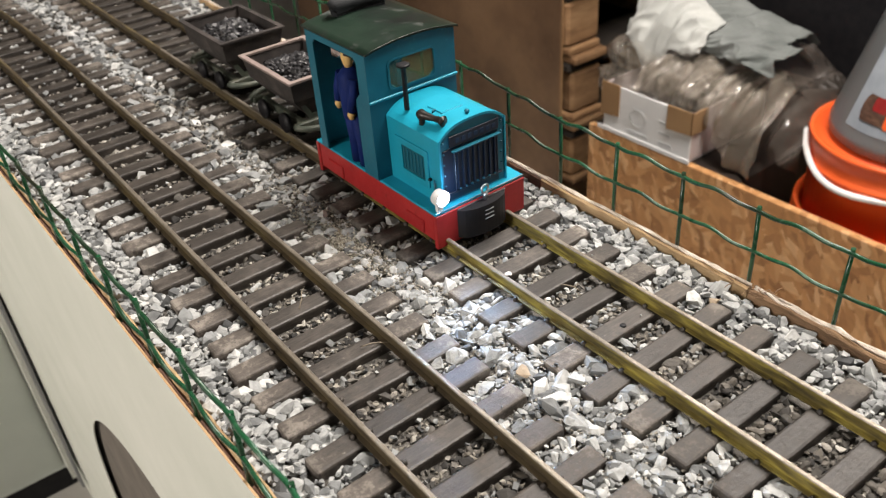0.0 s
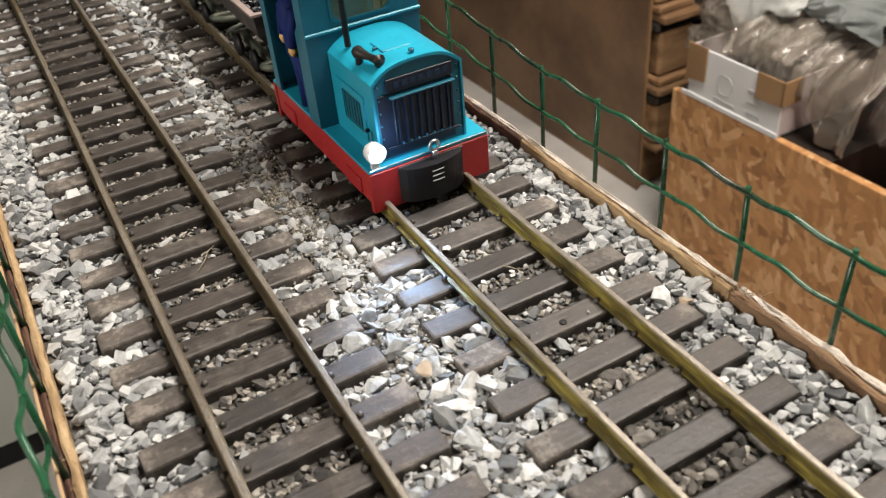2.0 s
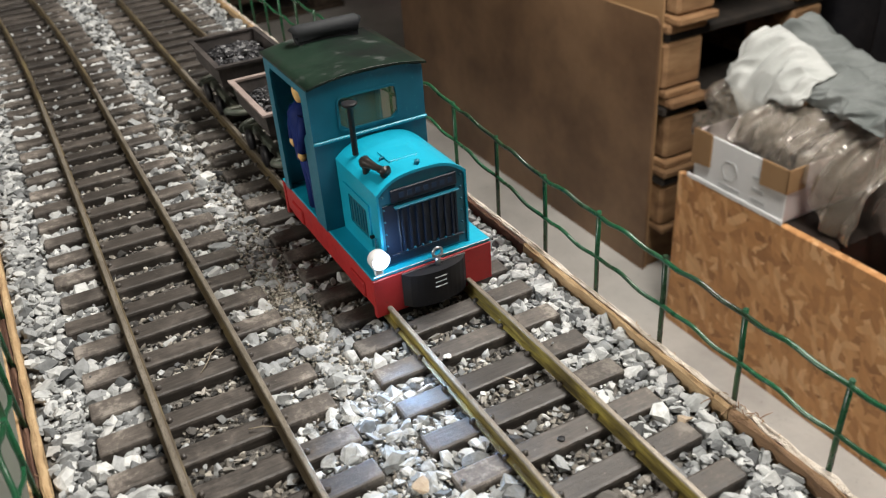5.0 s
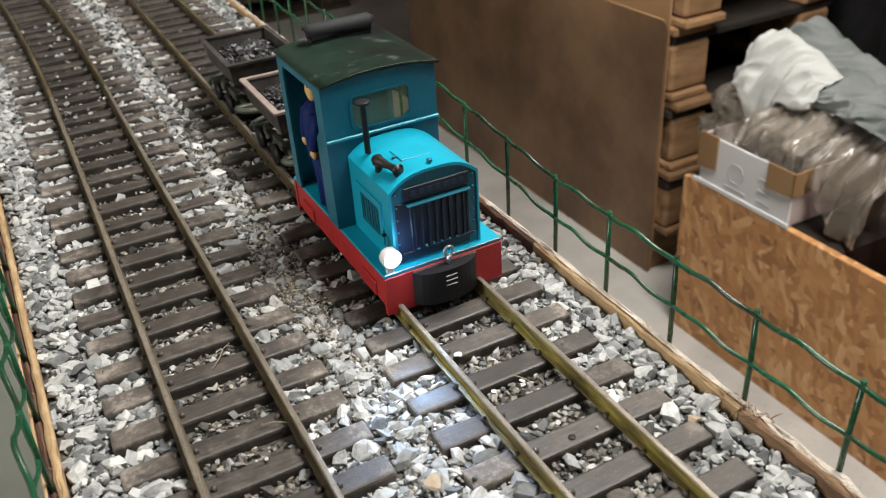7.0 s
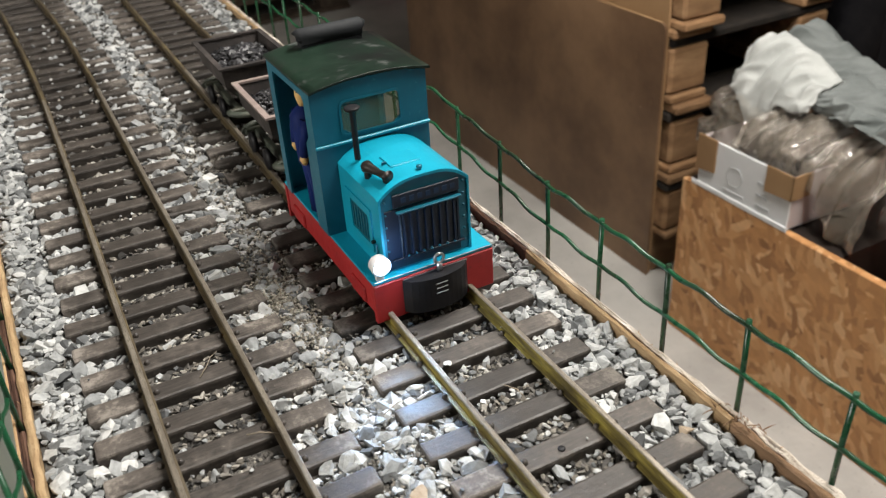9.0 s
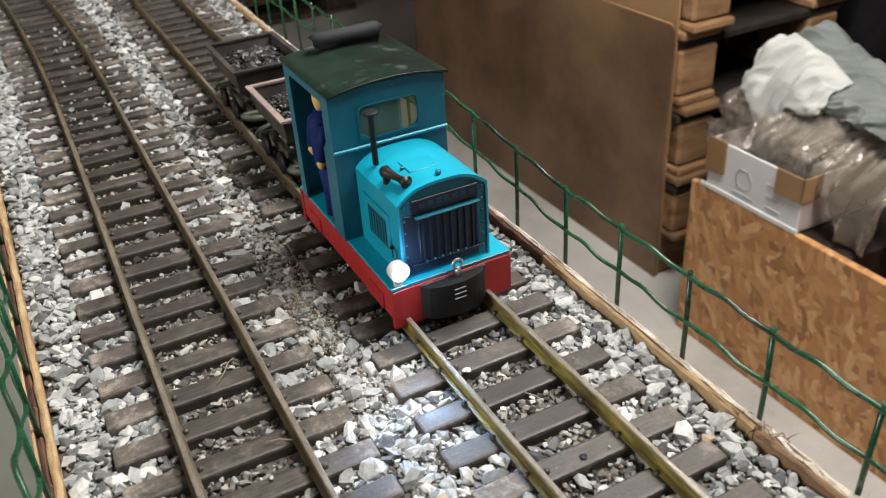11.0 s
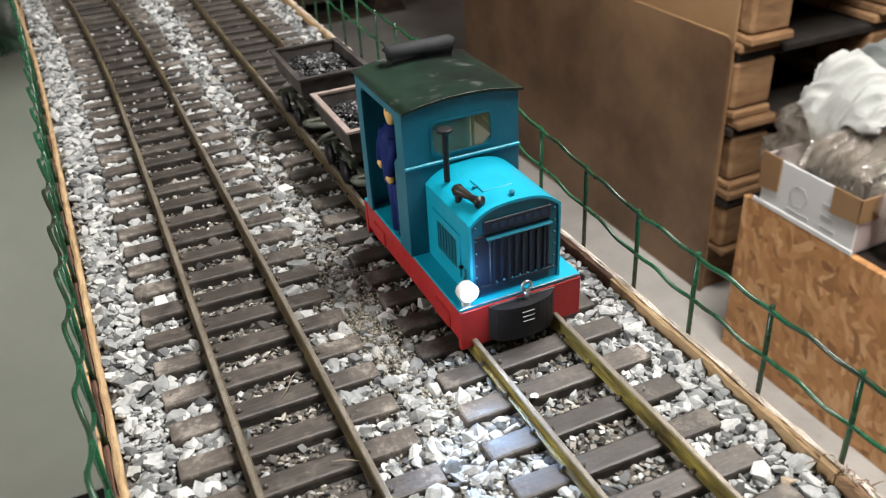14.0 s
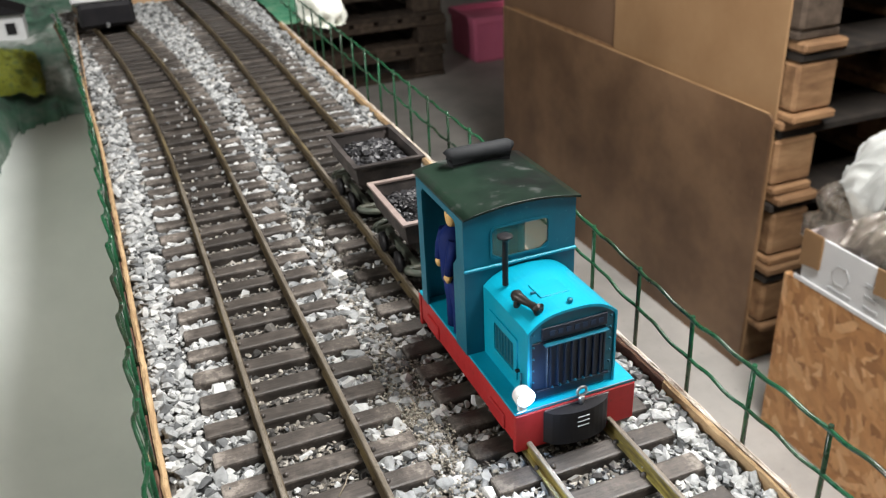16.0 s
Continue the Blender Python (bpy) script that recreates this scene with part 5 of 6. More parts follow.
# ---- wagons ----


def wagon(y0, y1, zr, rim_mat, rim_label, label, seed):
    w, cy = 0.0270, (y0 + y1) / 2
    ob = thing("tipper_wagon", (CX, cy, 0.008), label, "wagon", "the coal wagons")
    # tub: an open hopper, walls narrowing to the bottom
    tops = [(CX - w, y0), (CX + w, y0), (CX + w, y1), (CX - w, y1)]
    mids = [(CX - w * 0.92, y0 + 0.003), (CX + w * 0.92, y0 + 0.003), (CX + w * 0.92, y1 - 0.003), (CX - w * 0.92, y1 - 0.003)]
    lows = [(CX - w * 0.42, y0 + 0.012), (CX + w * 0.42, y0 + 0.012), (CX + w * 0.42, y1 - 0.012), (CX - w * 0.42, y1 - 0.012)]
    t = 0.0012
    shrink = lambda q, k: [(CX + (x - CX) * (1 - k / w), cy + (y - cy) * (1 - k / (cy - y0))) for x, y in q]
    bm = new_bm()
    levels = [(lows, 0.020), (mids, zr - 0.016), (tops, zr), (shrink(tops, t), zr), (shrink(mids, t), zr - 0.016), (shrink(lows, t), 0.0215)]
    rings = [[bm.verts.new((x, y, z)) for x, y in q] for q, z in levels]
    for a, b in zip(rings, rings[1:]):
        for k in range(4):
            bm.faces.new((a[k], a[(k + 1) % 4], b[(k + 1) % 4], b[k]))
    bm.faces.new(rings[0][::-1])
    bm.faces.new(rings[-1])
    tub = part("tub", bm, M_RUST, ob, "dark rusty hopper tub")
    bm = new_bm()
    o = [(CX - w - 0.0018, y0 - 0.0018), (CX + w + 0.0018, y0 - 0.0018), (CX + w + 0.0018, y1 + 0.0018), (CX - w - 0.0018, y1 + 0.0018)]
    plate_with_hole(bm, o, shrink(tops, 0.0022), zr - 0.0006, zr + 0.0010, "z")
    part("rim", bm, rim_mat, tub, rim_label)
    for s in (-1, 1):
        bm = new_bm()
        x = CX + s * 0.0175
        box(bm, x - 0.0022, x + 0.0022, y0 + 0.004, y1 - 0.004, 0.0125, 0.0185, 0.0006)
        part("frame_rail", bm, M_CHASSIS, ob)
    for y, s in ((y0 + 0.004, -1), (y1 - 0.004, 1)):
        bm = new_bm()
        pts = [(CX - 0.0265 * math.cos(a), y + s * 0.0145 * math.sin(a), 0.0175) for a in [math.pi * k / 16 for k in range(17)]]
        tube(bm, pts, 0.0024, 8)
        part("end_bow", bm, M_CHASSIS, ob, "dark green bowed end frame")
        bm = new_bm()
        box(bm, CX - 0.0265, CX + 0.0265, y - 0.002, y + 0.002, 0.0150, 0.0195, 0.0006)
        part("cross_beam", bm, M_CHASSIS, ob)
        bm = new_bm()
        extrude(bm, [(CX - 0.013, 0.0195), (CX - 0.0235, zr - 0.012), (CX - 0.0205, zr - 0.012), (CX - 0.010, 0.0225), (CX + 0.010, 0.0225), (CX + 0.0205, zr - 0.012), (CX + 0.0235, zr - 0.012), (CX + 0.013, 0.0195)],
                y - s * 0.0035, y - s * 0.0020)
        part("cradle", bm, M_CHASSIS, ob)
        bm = new_bm()
        tube(bm, [(CX, y + s * 0.0145, 0.0165), (CX, y + s * 0.0190, 0.0150), (CX, y + s * 0.0205, 0.0150)], 0.0014, 8)
        part("coupling", bm, M_BLACK, ob)
    for y in (cy - 0.017, cy + 0.017):
        for s in (-1, 1):
            bm = new_bm()
            lathe(bm, (s * 0.0226, y, 0.0155), [(0.0, -0.0016), (0.0075, -0.0016), (0.0075, 0.0016), (0.0, 0.0016)], 22, "x")
            part("wheel", bm, M_BLACK, ob)
    r = random.Random(seed)
    spots = []
    for _ in range(520):
        x, y = r.uniform(-1, 1), r.uniform(-1, 1)
        heap = 0.007 * (1 - x * x) * (1 - y * y)
        spots.append((CX + x * (w - 0.0045), cy + y * ((y1 - y0) / 2 - 0.0050), zr - 0.0090 + heap + r.uniform(-0.0015, 0.001), r.uniform(0.003, 0.0068)))
    tagged(scatter("coal_load", spots, M_COAL, seed), "heaped glossy black coal in a wagon tub", "coal", kind="stuff")
    return ob


wagon(0.2050, 0.2805, 0.0525, M_RIM, "dusty pinkish-brown rim", "small tipper wagon with a pinkish rim behind the locomotive", 21)
wagon(0.3150, 0.3945, 0.0525, M_RUST, "dark rusty rim", "small dark tipper wagon full of coal", 22)

# ---- leaning boards and the pallet stack ----


def board(name, x0, x1, y0, y1, z0, z1, mat, label, category="board", lean=0.0):
    bm = new_bm()
    box(bm, x0, x1, y0, y1, z0, z1, 0.0012)
    for v in bm.verts:
        v.co.x += lean * (v.co.z - z0)
    return single(name, bm, mat, label, category)


sheet = thing("hardboard_sheet", (0.981, 1.55, FLOOR), "dark brown scuffed hardboard sheet leaning on stacked pallets", "board")
bm = new_bm()
extrude(bm, [(0.953, FLOOR), (0.953, -0.274), (0.957, -0.266), (0.966, -0.262), (2.15, -0.262), (2.15, FLOOR)], 0.978, 0.984, "x")
part("panel", bm, M_HARDBOARD, sheet)
# the top edge's highlight, put in as a thin pale strip
bm = new_bm()
box(bm, 0.9777, 0.9843, 0.966, 2.15, -0.2618, -0.2608, 0.0003)
part("worn_edge", bm, M_CARD, sheet, "thin pale strip for the highlight along the top edge")
rs = random.Random(17)
for _ in range(9):
    y, z, w = 0.975 + 0.16 * rs.random() ** 1.5, -0.29 - 0.17 * rs.random(), rs.uniform(0.002, 0.006)
    bm = new_bm()
    extrude(bm, [(y, z), (y + w, z + rs.uniform(-0.002, 0.003)), (y + w * 0.8, z - rs.uniform(0.003, 0.016)), (y + w * 0.1, z - rs.uniform(0.003, 0.012))], 0.9774, 0.9779, "x")
    part("scuff", bm, M_BROWNBOARD, sheet, "pale scuff in the hardboard")
board("cardboard_sheet", 0.987, 0.992, 0.955, 1.535, FLOOR, 0.30, M_CARD, "tan cardboard sheet standing behind the hardboard")
board("brown_panel", 0.9945, 1.004, 1.5, 2.18, FLOOR, 0.35, M_BROWNBOARD, "red-brown panel standing behind the boards")


def pallet(where, seed, wood, label):
    """A pallet 0.45 m along x and 1.2 m along y, with its nearest corner at where: bottom planks, blocks, cross boards, deck planks."""
    r, (px, py, pz) = random.Random(seed), where
    ob = thing("pallet", where, label, "pallet", "the stacked pallets")
    j = lambda a: r.uniform(-a, a)
    for x in (0.0, 0.35):
        bm = new_bm()
        box(bm, px + x + j(0.003), px + x + 0.10 + j(0.004), py + j(0.006), py + 1.2, pz, pz + 0.0170, 0.004)
        part("bottom_plank", bm, wood, ob)
        for y in (0.0, 0.527, 1.055):
            bm = new_bm()
            box(bm, px + x + 0.002 + j(0.003), px + x + 0.098 + j(0.004), py + y + 0.004 + j(0.005), py + y + 0.145, pz + 0.0175, pz + 0.1155, 0.007)
            part("block", bm, wood, ob)
        bm = new_bm()
        box(bm, px + x - 0.001 + j(0.003), px + x + 0.102 + j(0.004), py - 0.004 + j(0.006), py + 1.2, pz + 0.1355, pz + 0.1555, 0.005)
        part("deck_plank", bm, wood, ob)
    # cross boards are coloured dark to stand for shade between the planks
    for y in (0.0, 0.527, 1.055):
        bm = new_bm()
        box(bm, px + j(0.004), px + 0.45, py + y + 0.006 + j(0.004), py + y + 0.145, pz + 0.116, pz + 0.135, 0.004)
        part("cross_board", bm, M_SHADED_BOARD, ob, "cross board coloured dark for the shade inside the stack")
    return ob


STACK_Y = 0.928
# unseen bearers, sized so the pallet heights fit the camera's view
bearers = thing("timber_bearer", (1.0, STACK_Y, FLOOR), "unseen timber added under the pallets to set their height", "timber")
for y in (0.03, 0.55, 1.06):
    bm = new_bm()
    box(bm, 0.99, 1.43, STACK_Y + y, STACK_Y + y + 0.1, FLOOR, -0.7415, 0.005)
    part("beam", bm, M_PALLET, bearers)
# the upper three take a darker wood, painting in the dimmer light up there
for i in range(7):
    pallet((0.992 + 0.004 * (i % 2), STACK_Y + 0.010 * ((i * 7) % 3 - 1), -0.741 + 0.156 * i), 40 + i, M_PALLET if i < 4 else M_DIM_PALLET,
           "rough pine pallet in a stack" if i < 4 else "pallet high in a stack, coloured darker for the dim light there")


def large_pallet(where, seed):
    """A euro pallet seen from its long side: 0.8 m along x, with boards along x on blocks."""
    r, (px, py, pz) = random.Random(seed), where
    ob = thing("pallet", where, "grey-brown euro pallet in a stack on the floor", "pallet", "the far stacked pallets")
    for y in (0.0, 0.45, 0.9):
        for x in (0.0, 0.66) if y != 0.45 else (0.33,):
            bm = new_bm()
            box(bm, px + x, px + x + 0.14, py + y, py + y + 0.1, pz + 0.022, pz + 0.1, 0.004)
            part("block", bm, M_DIM_PALLET, ob)
        for z, h in ((0.0, 0.0215), (0.1005, 0.022)):
            bm = new_bm()
            box(bm, px - r.uniform(0, 0.01), px + 0.8 + r.uniform(0, 0.01), py + y - 0.004, py + y + 0.104, pz + z, pz + z + h, 0.003)
            part("stringer_board", bm, M_DIM_PALLET, ob)
    for k in range(7):
        bm = new_bm()
        box(bm, px + 0.117 * k, px + 0.117 * k + 0.095, py - 0.004, py + 1.004, pz + 0.123, pz + 0.1438, 0.003)
        part("deck_plank", bm, M_DIM_PALLET, ob)
    return ob


for i in range(3):
    large_pallet((0.49 + 0.02 * (i % 2), 3.47, FLOOR + 0.144 * i), 60 + i)

# ---- crate, carton, bags, buckets ----
board("osb_board", 0.900, 0.915, -0.75, 0.785, FLOOR, -0.502, M_OSB, "orange-brown oriented strand board standing on edge")
# the crate's dark colour paints the shade seen through the plastic
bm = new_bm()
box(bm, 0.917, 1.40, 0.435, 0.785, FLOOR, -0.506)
single("storage_crate", bm, M_HAIR, "crate behind the strand board, coloured dark for the shade behind the plastic", "crate")

bm = new_bm()
box(bm, 0.918, 1.40, -0.75, 0.430, FLOOR, -0.700)
single("low_crate", bm, M_PALLET, "low wooden crate behind the strand board", "crate")

carton = thing("carton", (1.017, 0.647, -0.501), "open white cardboard carton with brown inside flaps", "carton")
CY0, CY1, CX0, CX1, CZ0, CZ1 = 0.537, 0.750, 0.9035, 1.13, -0.5005, -0.402
for nm, b in (("front_side", (CX0, CX0 + 0.004, CY0, CY1)), ("back_side", (CX1 - 0.004, CX1, CY0, CY1)), ("end_side", (CX0 + 0.0042, CX1 - 0.0042, CY0, CY0 + 0.004)), ("end_side", (CX0 + 0.0042, CX1 - 0.0042, CY1 - 0.004, CY1))):
    bm = new_bm()
    box(bm, *b, CZ0, CZ1, 0.0008)
    part(nm, bm, M_BOXPINK if nm == "end_side" else M_BOXWHITE, carton)
bm = new_bm()
box(bm, CX0, CX1, CY0, CY1, CZ0 - 0.0001, CZ0 + 0.003)
part("bottom", bm, M_BOXWHITE, carton)
for y0, y1, lab in ((CY1 - 0.042, CY1 + 0.004, 0), (CY0 - 0.004, CY0 + 0.054, 1)):
    bm = new_bm()
    extrude(bm, [(y0, CZ1 + 0.004), (y1, CZ1 + 0.004), (y1, CZ1 - 0.066 + 0.022 * lab), (y0, CZ1 - 0.060 + 0.020 * lab)], CX0 - 0.0045, CX0 - 0.0015, "x")
    part("flap", bm, M_CARD, carton, "brown folded-out carton flap")
bm = new_bm()
box(bm, CX0 - 0.0045, CX0 + 0.040, CY0 - 0.0045, CY0 - 0.0015, CZ1 - 0.040, CZ1 + 0.004, 0.0004)
part("flap", bm, M_CARD, carton, "brown folded-out carton flap")
bm = new_bm()
box(bm, CX0 - 0.0042, CX0 - 0.001, CY0 - 0.004, CY1 + 0.012, -0.5016, -0.4925, 0.0008)
part("tray_edge", bm, M_BOXWHITE, carton, "white edge of the tray under the carton")
bm = new_bm()
tube(bm, [(CX0 - 0.0008, 0.662 + 0.020 * math.cos(a), -0.452 + 0.020 * math.sin(a)) for a in [k * math.tau / 6 for k in range(6)]], 0.0006, 5, closed=True)
part("printed_mark", bm, M_PRINT, carton, "faint grey printed hexagon")
for i, (y, z, wd) in enumerate(((0.600, -0.440, 0.018), (0.596, -0.462, 0.026), (0.592, -0.482, 0.03), (0.66, -0.484, 0.05))):
    bm = new_bm()
    box(bm, CX0 - 0.0012, CX0 - 0.0002, y - wd / 2, y + wd / 2, z - 0.003, z + 0.003)
    part("print_bar", bm, M_PRINT, carton)


def crumple(name, centre, radii, mat, seed, label, category, amp=0.3, freq=3.0, sub=5, flat_base=None, stretch=(1, 1, 1), octaves=4, front=None):
    """A crumpled bundle: a ball pushed in and out by ridged noise; stretch draws its folds out; front: a plane it does not pass."""
    bm = new_bm()
    bmesh.ops.create_icosphere(bm, subdivisions=sub, radius=1.0)
    off = Vector((seed * 3.7, seed * 1.9, seed * 5.1))
    for v in bm.verts:
        p = v.co.copy()
        q = Vector((p.x * stretch[0], p.y * stretch[1], p.z * stretch[2])) * freq
        q += 0.5 * noise.noise_vector(p * 1.6 + off)
        r = 1.0
        for o in range(octaves):
            r += amp * (0.5 ** o) * (1 - 2.6 * abs(noise.noise(q * 2 ** o + off)))
        q = p * r
        v.co = Vector(centre) + Vector((q.x * radii[0], q.y * radii[1], q.z * radii[2]))
        if flat_base is not None:
            v.co.z = max(v.co.z, flat_base + 0.004 * abs(noise.noise(v.co * 30)))
        if front is not None:
            v.co.x = max(v.co.x, front + 0.012 * abs(noise.noise(v.co * 20)))
    for f in bm.faces:
        f.smooth = True
    return single(name, bm, mat, label, category)


crumple("plastic_bag", (1.00, 0.740, -0.410), (0.070, 0.072, 0.070), M_BAG, 1, "crumpled clear plastic bag in the white carton", "bag", 0.18, 1.3, 5, -0.49, (1, 1.6, 0.8), 2, 0.912)
crumple("plastic_bag", (1.03, 0.595, -0.415), (0.085, 0.085, 0.080), M_BAG, 2, "crumpled clear plastic bag in the white carton", "bag", 0.18, 1.3, 5, -0.49, (1, 1.6, 0.8), 2, 0.912)


def curve(stops, u):
    """A smooth line through (place, value) stops."""
    for (a, p), (b, q) in zip(stops, stops[1:]):
        if u <= b:
            k = (u - a) / (b - a)
            return p + (q - p) * k * k * (3 - 2 * k)
    return stops[-1][1]


def draped(name, y0, y1, tops, bottoms, x_back, x_front, mat, seed, label, fold=0.008, category="cloth", slant=2.6, folds=5.0):
    """A cloth thrown over the bags: it falls from a back ridge to a front hem, with slanting folds, and is 2 mm thick."""
    bm, nu, nv = new_bm(), 100, 60
    sheets = []
    for off in (0.0, 0.002):
        g = []
        for i in range(nu + 1):
            u, r = i / nu, []
            t, b = curve(tops, u), curve(bottoms, u)
            for j in range(nv + 1):
                v = j / nv
                w = max(0.0, (v - 0.22) / 0.78)
                q = Vector((u * folds + v * slant, v * 0.5 * slant - u * 0.8, seed))
                f = fold * (1 - 2.4 * abs(noise.noise(q))) + 0.5 * fold * (1 - 2.4 * abs(noise.noise(q * 2.1 + Vector((3, 1, 0)))))
                back = 0.05 * max(0.0, (0.22 - v) / 0.22)
                edge = 0.012 * noise.noise(Vector((u * 7, seed, 2.0))) * v + 0.010 * noise.noise(Vector((v * 5, seed, 9.0))) * (1 - 2 * u)
                x = x_back + (x_front - x_back) * math.sin(w * 1.571) ** 0.8 + back - f * 0.8 + off
                z = t + (b - t) * (1 - math.cos(w * 1.571)) ** 0.9 - 0.8 * back + f * (1 - 0.6 * w) + edge - off
                r.append(bm.verts.new((x, y0 + (y1 - y0) * u + edge * 0.6, z)))
            g.append(r)
        sheets.append(g)
    for g in sheets:
        for a, b in zip(g, g[1:]):
            for j in range(nv):
                f = bm.faces.new((a[j], b[j], b[j + 1], a[j + 1]))
                f.smooth = True
    top, low = sheets
    rim = lambda g: [r[0] for r in g] + g[-1][1:] + [r[-1] for r in g[-2::-1]] + g[0][-2:0:-1]
    ra, rb = rim(top), rim(low)
    for k in range(len(ra)):
        m = (k + 1) % len(ra)
        bm.faces.new((ra[k], ra[m], rb[m], rb[k]))
    return single(name, bm, mat, label, category)


draped("plastic_sheet", 0.560, 0.425, [(0, -0.372), (0.3, -0.345), (0.7, -0.352), (1, -0.385)], [(0, -0.405), (0.25, -0.425), (0.5, -0.470), (0.65, -0.500), (1, -0.500)], 1.06, 0.936, M_BAG, 21.7,
       "long tail of clear plastic sheet hanging down beside the carton", 0.014, "plastic sheet", 0.6, 3.4)
draped("plastic_sheet", 0.570, 0.375, [(0, -0.33), (0.4, -0.345), (0.7, -0.365), (1, -0.43)], [(0, -0.44), (0.4, -0.47), (1, -0.499)], 1.18, 1.01, M_SHEET, 33.1,
       "crumpled clear plastic sheet lying under the cloths", 0.024, "plastic sheet", 1.1, 4.0)
draped("plastic_bag", 0.690, 0.545, [(0, -0.352), (0.4, -0.330), (1, -0.350)], [(0, -0.40), (0.5, -0.412), (1, -0.402)], 1.09, 0.925, M_BAG, 41.9,
       "crumpled clear plastic bag bulging over the carton", 0.016, "bag", 1.8)
draped("cloth", 0.762, 0.585, [(0, -0.272), (0.12, -0.246), (0.3, -0.238), (0.6, -0.252), (1, -0.280)], [(0, -0.322), (0.16, -0.350), (0.30, -0.385), (0.48, -0.352), (0.75, -0.330), (1, -0.318)], 1.045, 0.972, M_CLOTH, 4.3,
       "pale grey crumpled cloth lying on the bags", 0.008)
draped("cloth", 0.800, 0.490, [(0, -0.285), (0.18, -0.243), (0.38, -0.278), (0.7, -0.300), (1, -0.312)], [(0, -0.325), (0.4, -0.322), (0.7, -0.330), (1, -0.338)], 1.165, 1.065, M_GREYCLOTH, 7.9,
       "grey-green crumpled cloth lying on the bags", 0.014)
draped("cloth", 0.645, 0.450, [(0, -0.292), (0.25, -0.290), (0.6, -0.298), (1, -0.318)], [(0, -0.318), (0.3, -0.322), (0.7, -0.328), (1, -0.338)], 1.09, 0.992, M_GREYCLOTH, 12.4,
       "folded end of a grey-green cloth on the bags", 0.013)
# two black boxes added to stand for the unlit depth of the background
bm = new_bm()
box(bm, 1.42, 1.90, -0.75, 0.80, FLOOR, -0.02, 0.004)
single("dark_cabinet", bm, M_BLACK, "black box added behind the plastic bags for the deep shade there", "cabinet")
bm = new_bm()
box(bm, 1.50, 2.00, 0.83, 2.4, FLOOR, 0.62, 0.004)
single("dark_crate", bm, M_BLACK, "tall black box added beside the pallet stack for its dark voids", "crate")


def bucket(where, r0, r1, h, mat, label, handle=True):
    """An open round bucket with a thick rim; r0 at the base."""
    ob = thing("bucket", where, label, "bucket", "the stacked buckets")
    x, y, z = where
    bm = new_bm()
    lathe(bm, where, [(0.0, 0.0), (r0, 0.0), (r0 + (r1 - r0) * 0.82, h * 0.82), (r1 + 0.006, h * 0.83), (r1 + 0.006, h * 0.86), (r1 - 0.001, h * 0.87), (r1, h * 0.97), (r1 + 0.005, h * 0.975),
                      (r1 + 0.004, h), (r1 - 0.003, h), (r0 - 0.003, 0.006), (0.0, 0.006)], 48)
    part("body", bm, mat, ob)
    if handle:
        bm = new_bm()
        pts, side, ahead = [], Vector((-0.42, 0.9, 0)), Vector((-0.9, -0.42, 0))
        for k in range(33):
            a = math.pi * k / 32
            c = math.copysign(abs(math.cos(a)) ** 0.55, math.cos(a))
            pts.append(Vector((x, y, z + h * 0.93)) + side * ((r1 + 0.008) * c - 0.006 * math.sin(2 * a)) + ahead * (r1 * 1.02 * math.sin(a)) + Vector((0, 0, -0.034 * math.sin(a) ** 0.8)))
        tube(bm, pts, 0.0055, 8)
        bm_lid = new_bm()
        lathe(bm_lid, where, [(0.0, h - 0.013), (r1 - 0.004, h - 0.013), (r1 - 0.004, h - 0.004), (0.0, h - 0.004)], 48)
        part("lid", bm_lid, mat, ob)
        part("handle", bm, M_WHITEPLASTIC, ob, "white plastic bucket handle hanging down")
    return ob


bucket((1.085, 0.245, -0.700), 0.143, 0.151, 0.165, M_ORANGE, "orange-red plastic bucket on the low crate", False)
bucket((1.085, 0.240, -0.692), 0.132, 0.150, 0.298, M_ORANGE, "orange-red plastic bucket with white handle", True)
TUB, LEAN = Vector((1.077, 0.232, -0.3975)), Vector((0.060, -0.128, 0))


def tub_radius(h):
    return 0.137 - 0.125 * h


def leaned(bm):
    """Tips what stands on the tub's foot over towards the black box behind."""
    for v in bm.verts:
        v.co += LEAN * (v.co.z - TUB.z)
    return bm


tub_thing = thing("plastic_tub", tuple(TUB), "milky plastic tub with a worn colour label standing in the bucket", "tub")
bm = new_bm()
lathe(bm, TUB, [(0.0, 0.0), (0.108, 0.0), (0.122, 0.004), (0.131, 0.012), (tub_radius(0.028), 0.028), (tub_radius(0.40), 0.40), (tub_radius(0.40) + 0.005, 0.403), (tub_radius(0.40) + 0.005, 0.418), (tub_radius(0.42) - 0.004, 0.418), (tub_radius(0.03) - 0.004, 0.03), (0.0, 0.008)], 56)
part("body", leaned(bm), M_TUB, tub_thing)


def wrap(name, mat, a0, a1, h0, h1, lift, label):
    """A printed patch lying round the tub's side, between two angles and two heights."""
    bm, rows = new_bm(), []
    for j in range(7):
        h = h0 + (h1 - h0) * j / 6
        edge = 0.12 * abs(2 * j / 6 - 1) ** 3 * (lift > 0.0012)
        row = []
        for i in range(17):
            a = radians(a0 + (a1 - a0) * (edge + (1 - 2 * edge) * i / 16))
            row.append(bm.verts.new((TUB.x + (tub_radius(h) + lift) * math.cos(a), TUB.y + (tub_radius(h) + lift) * math.sin(a), TUB.z + h)))
        rows.append(row)
    for a, b in zip(rows, rows[1:]):
        for i in range(16):
            bm.faces.new((a[i], a[i + 1], b[i + 1], b[i])).smooth = True
    part(name, leaned(bm), mat, tub_thing, label)


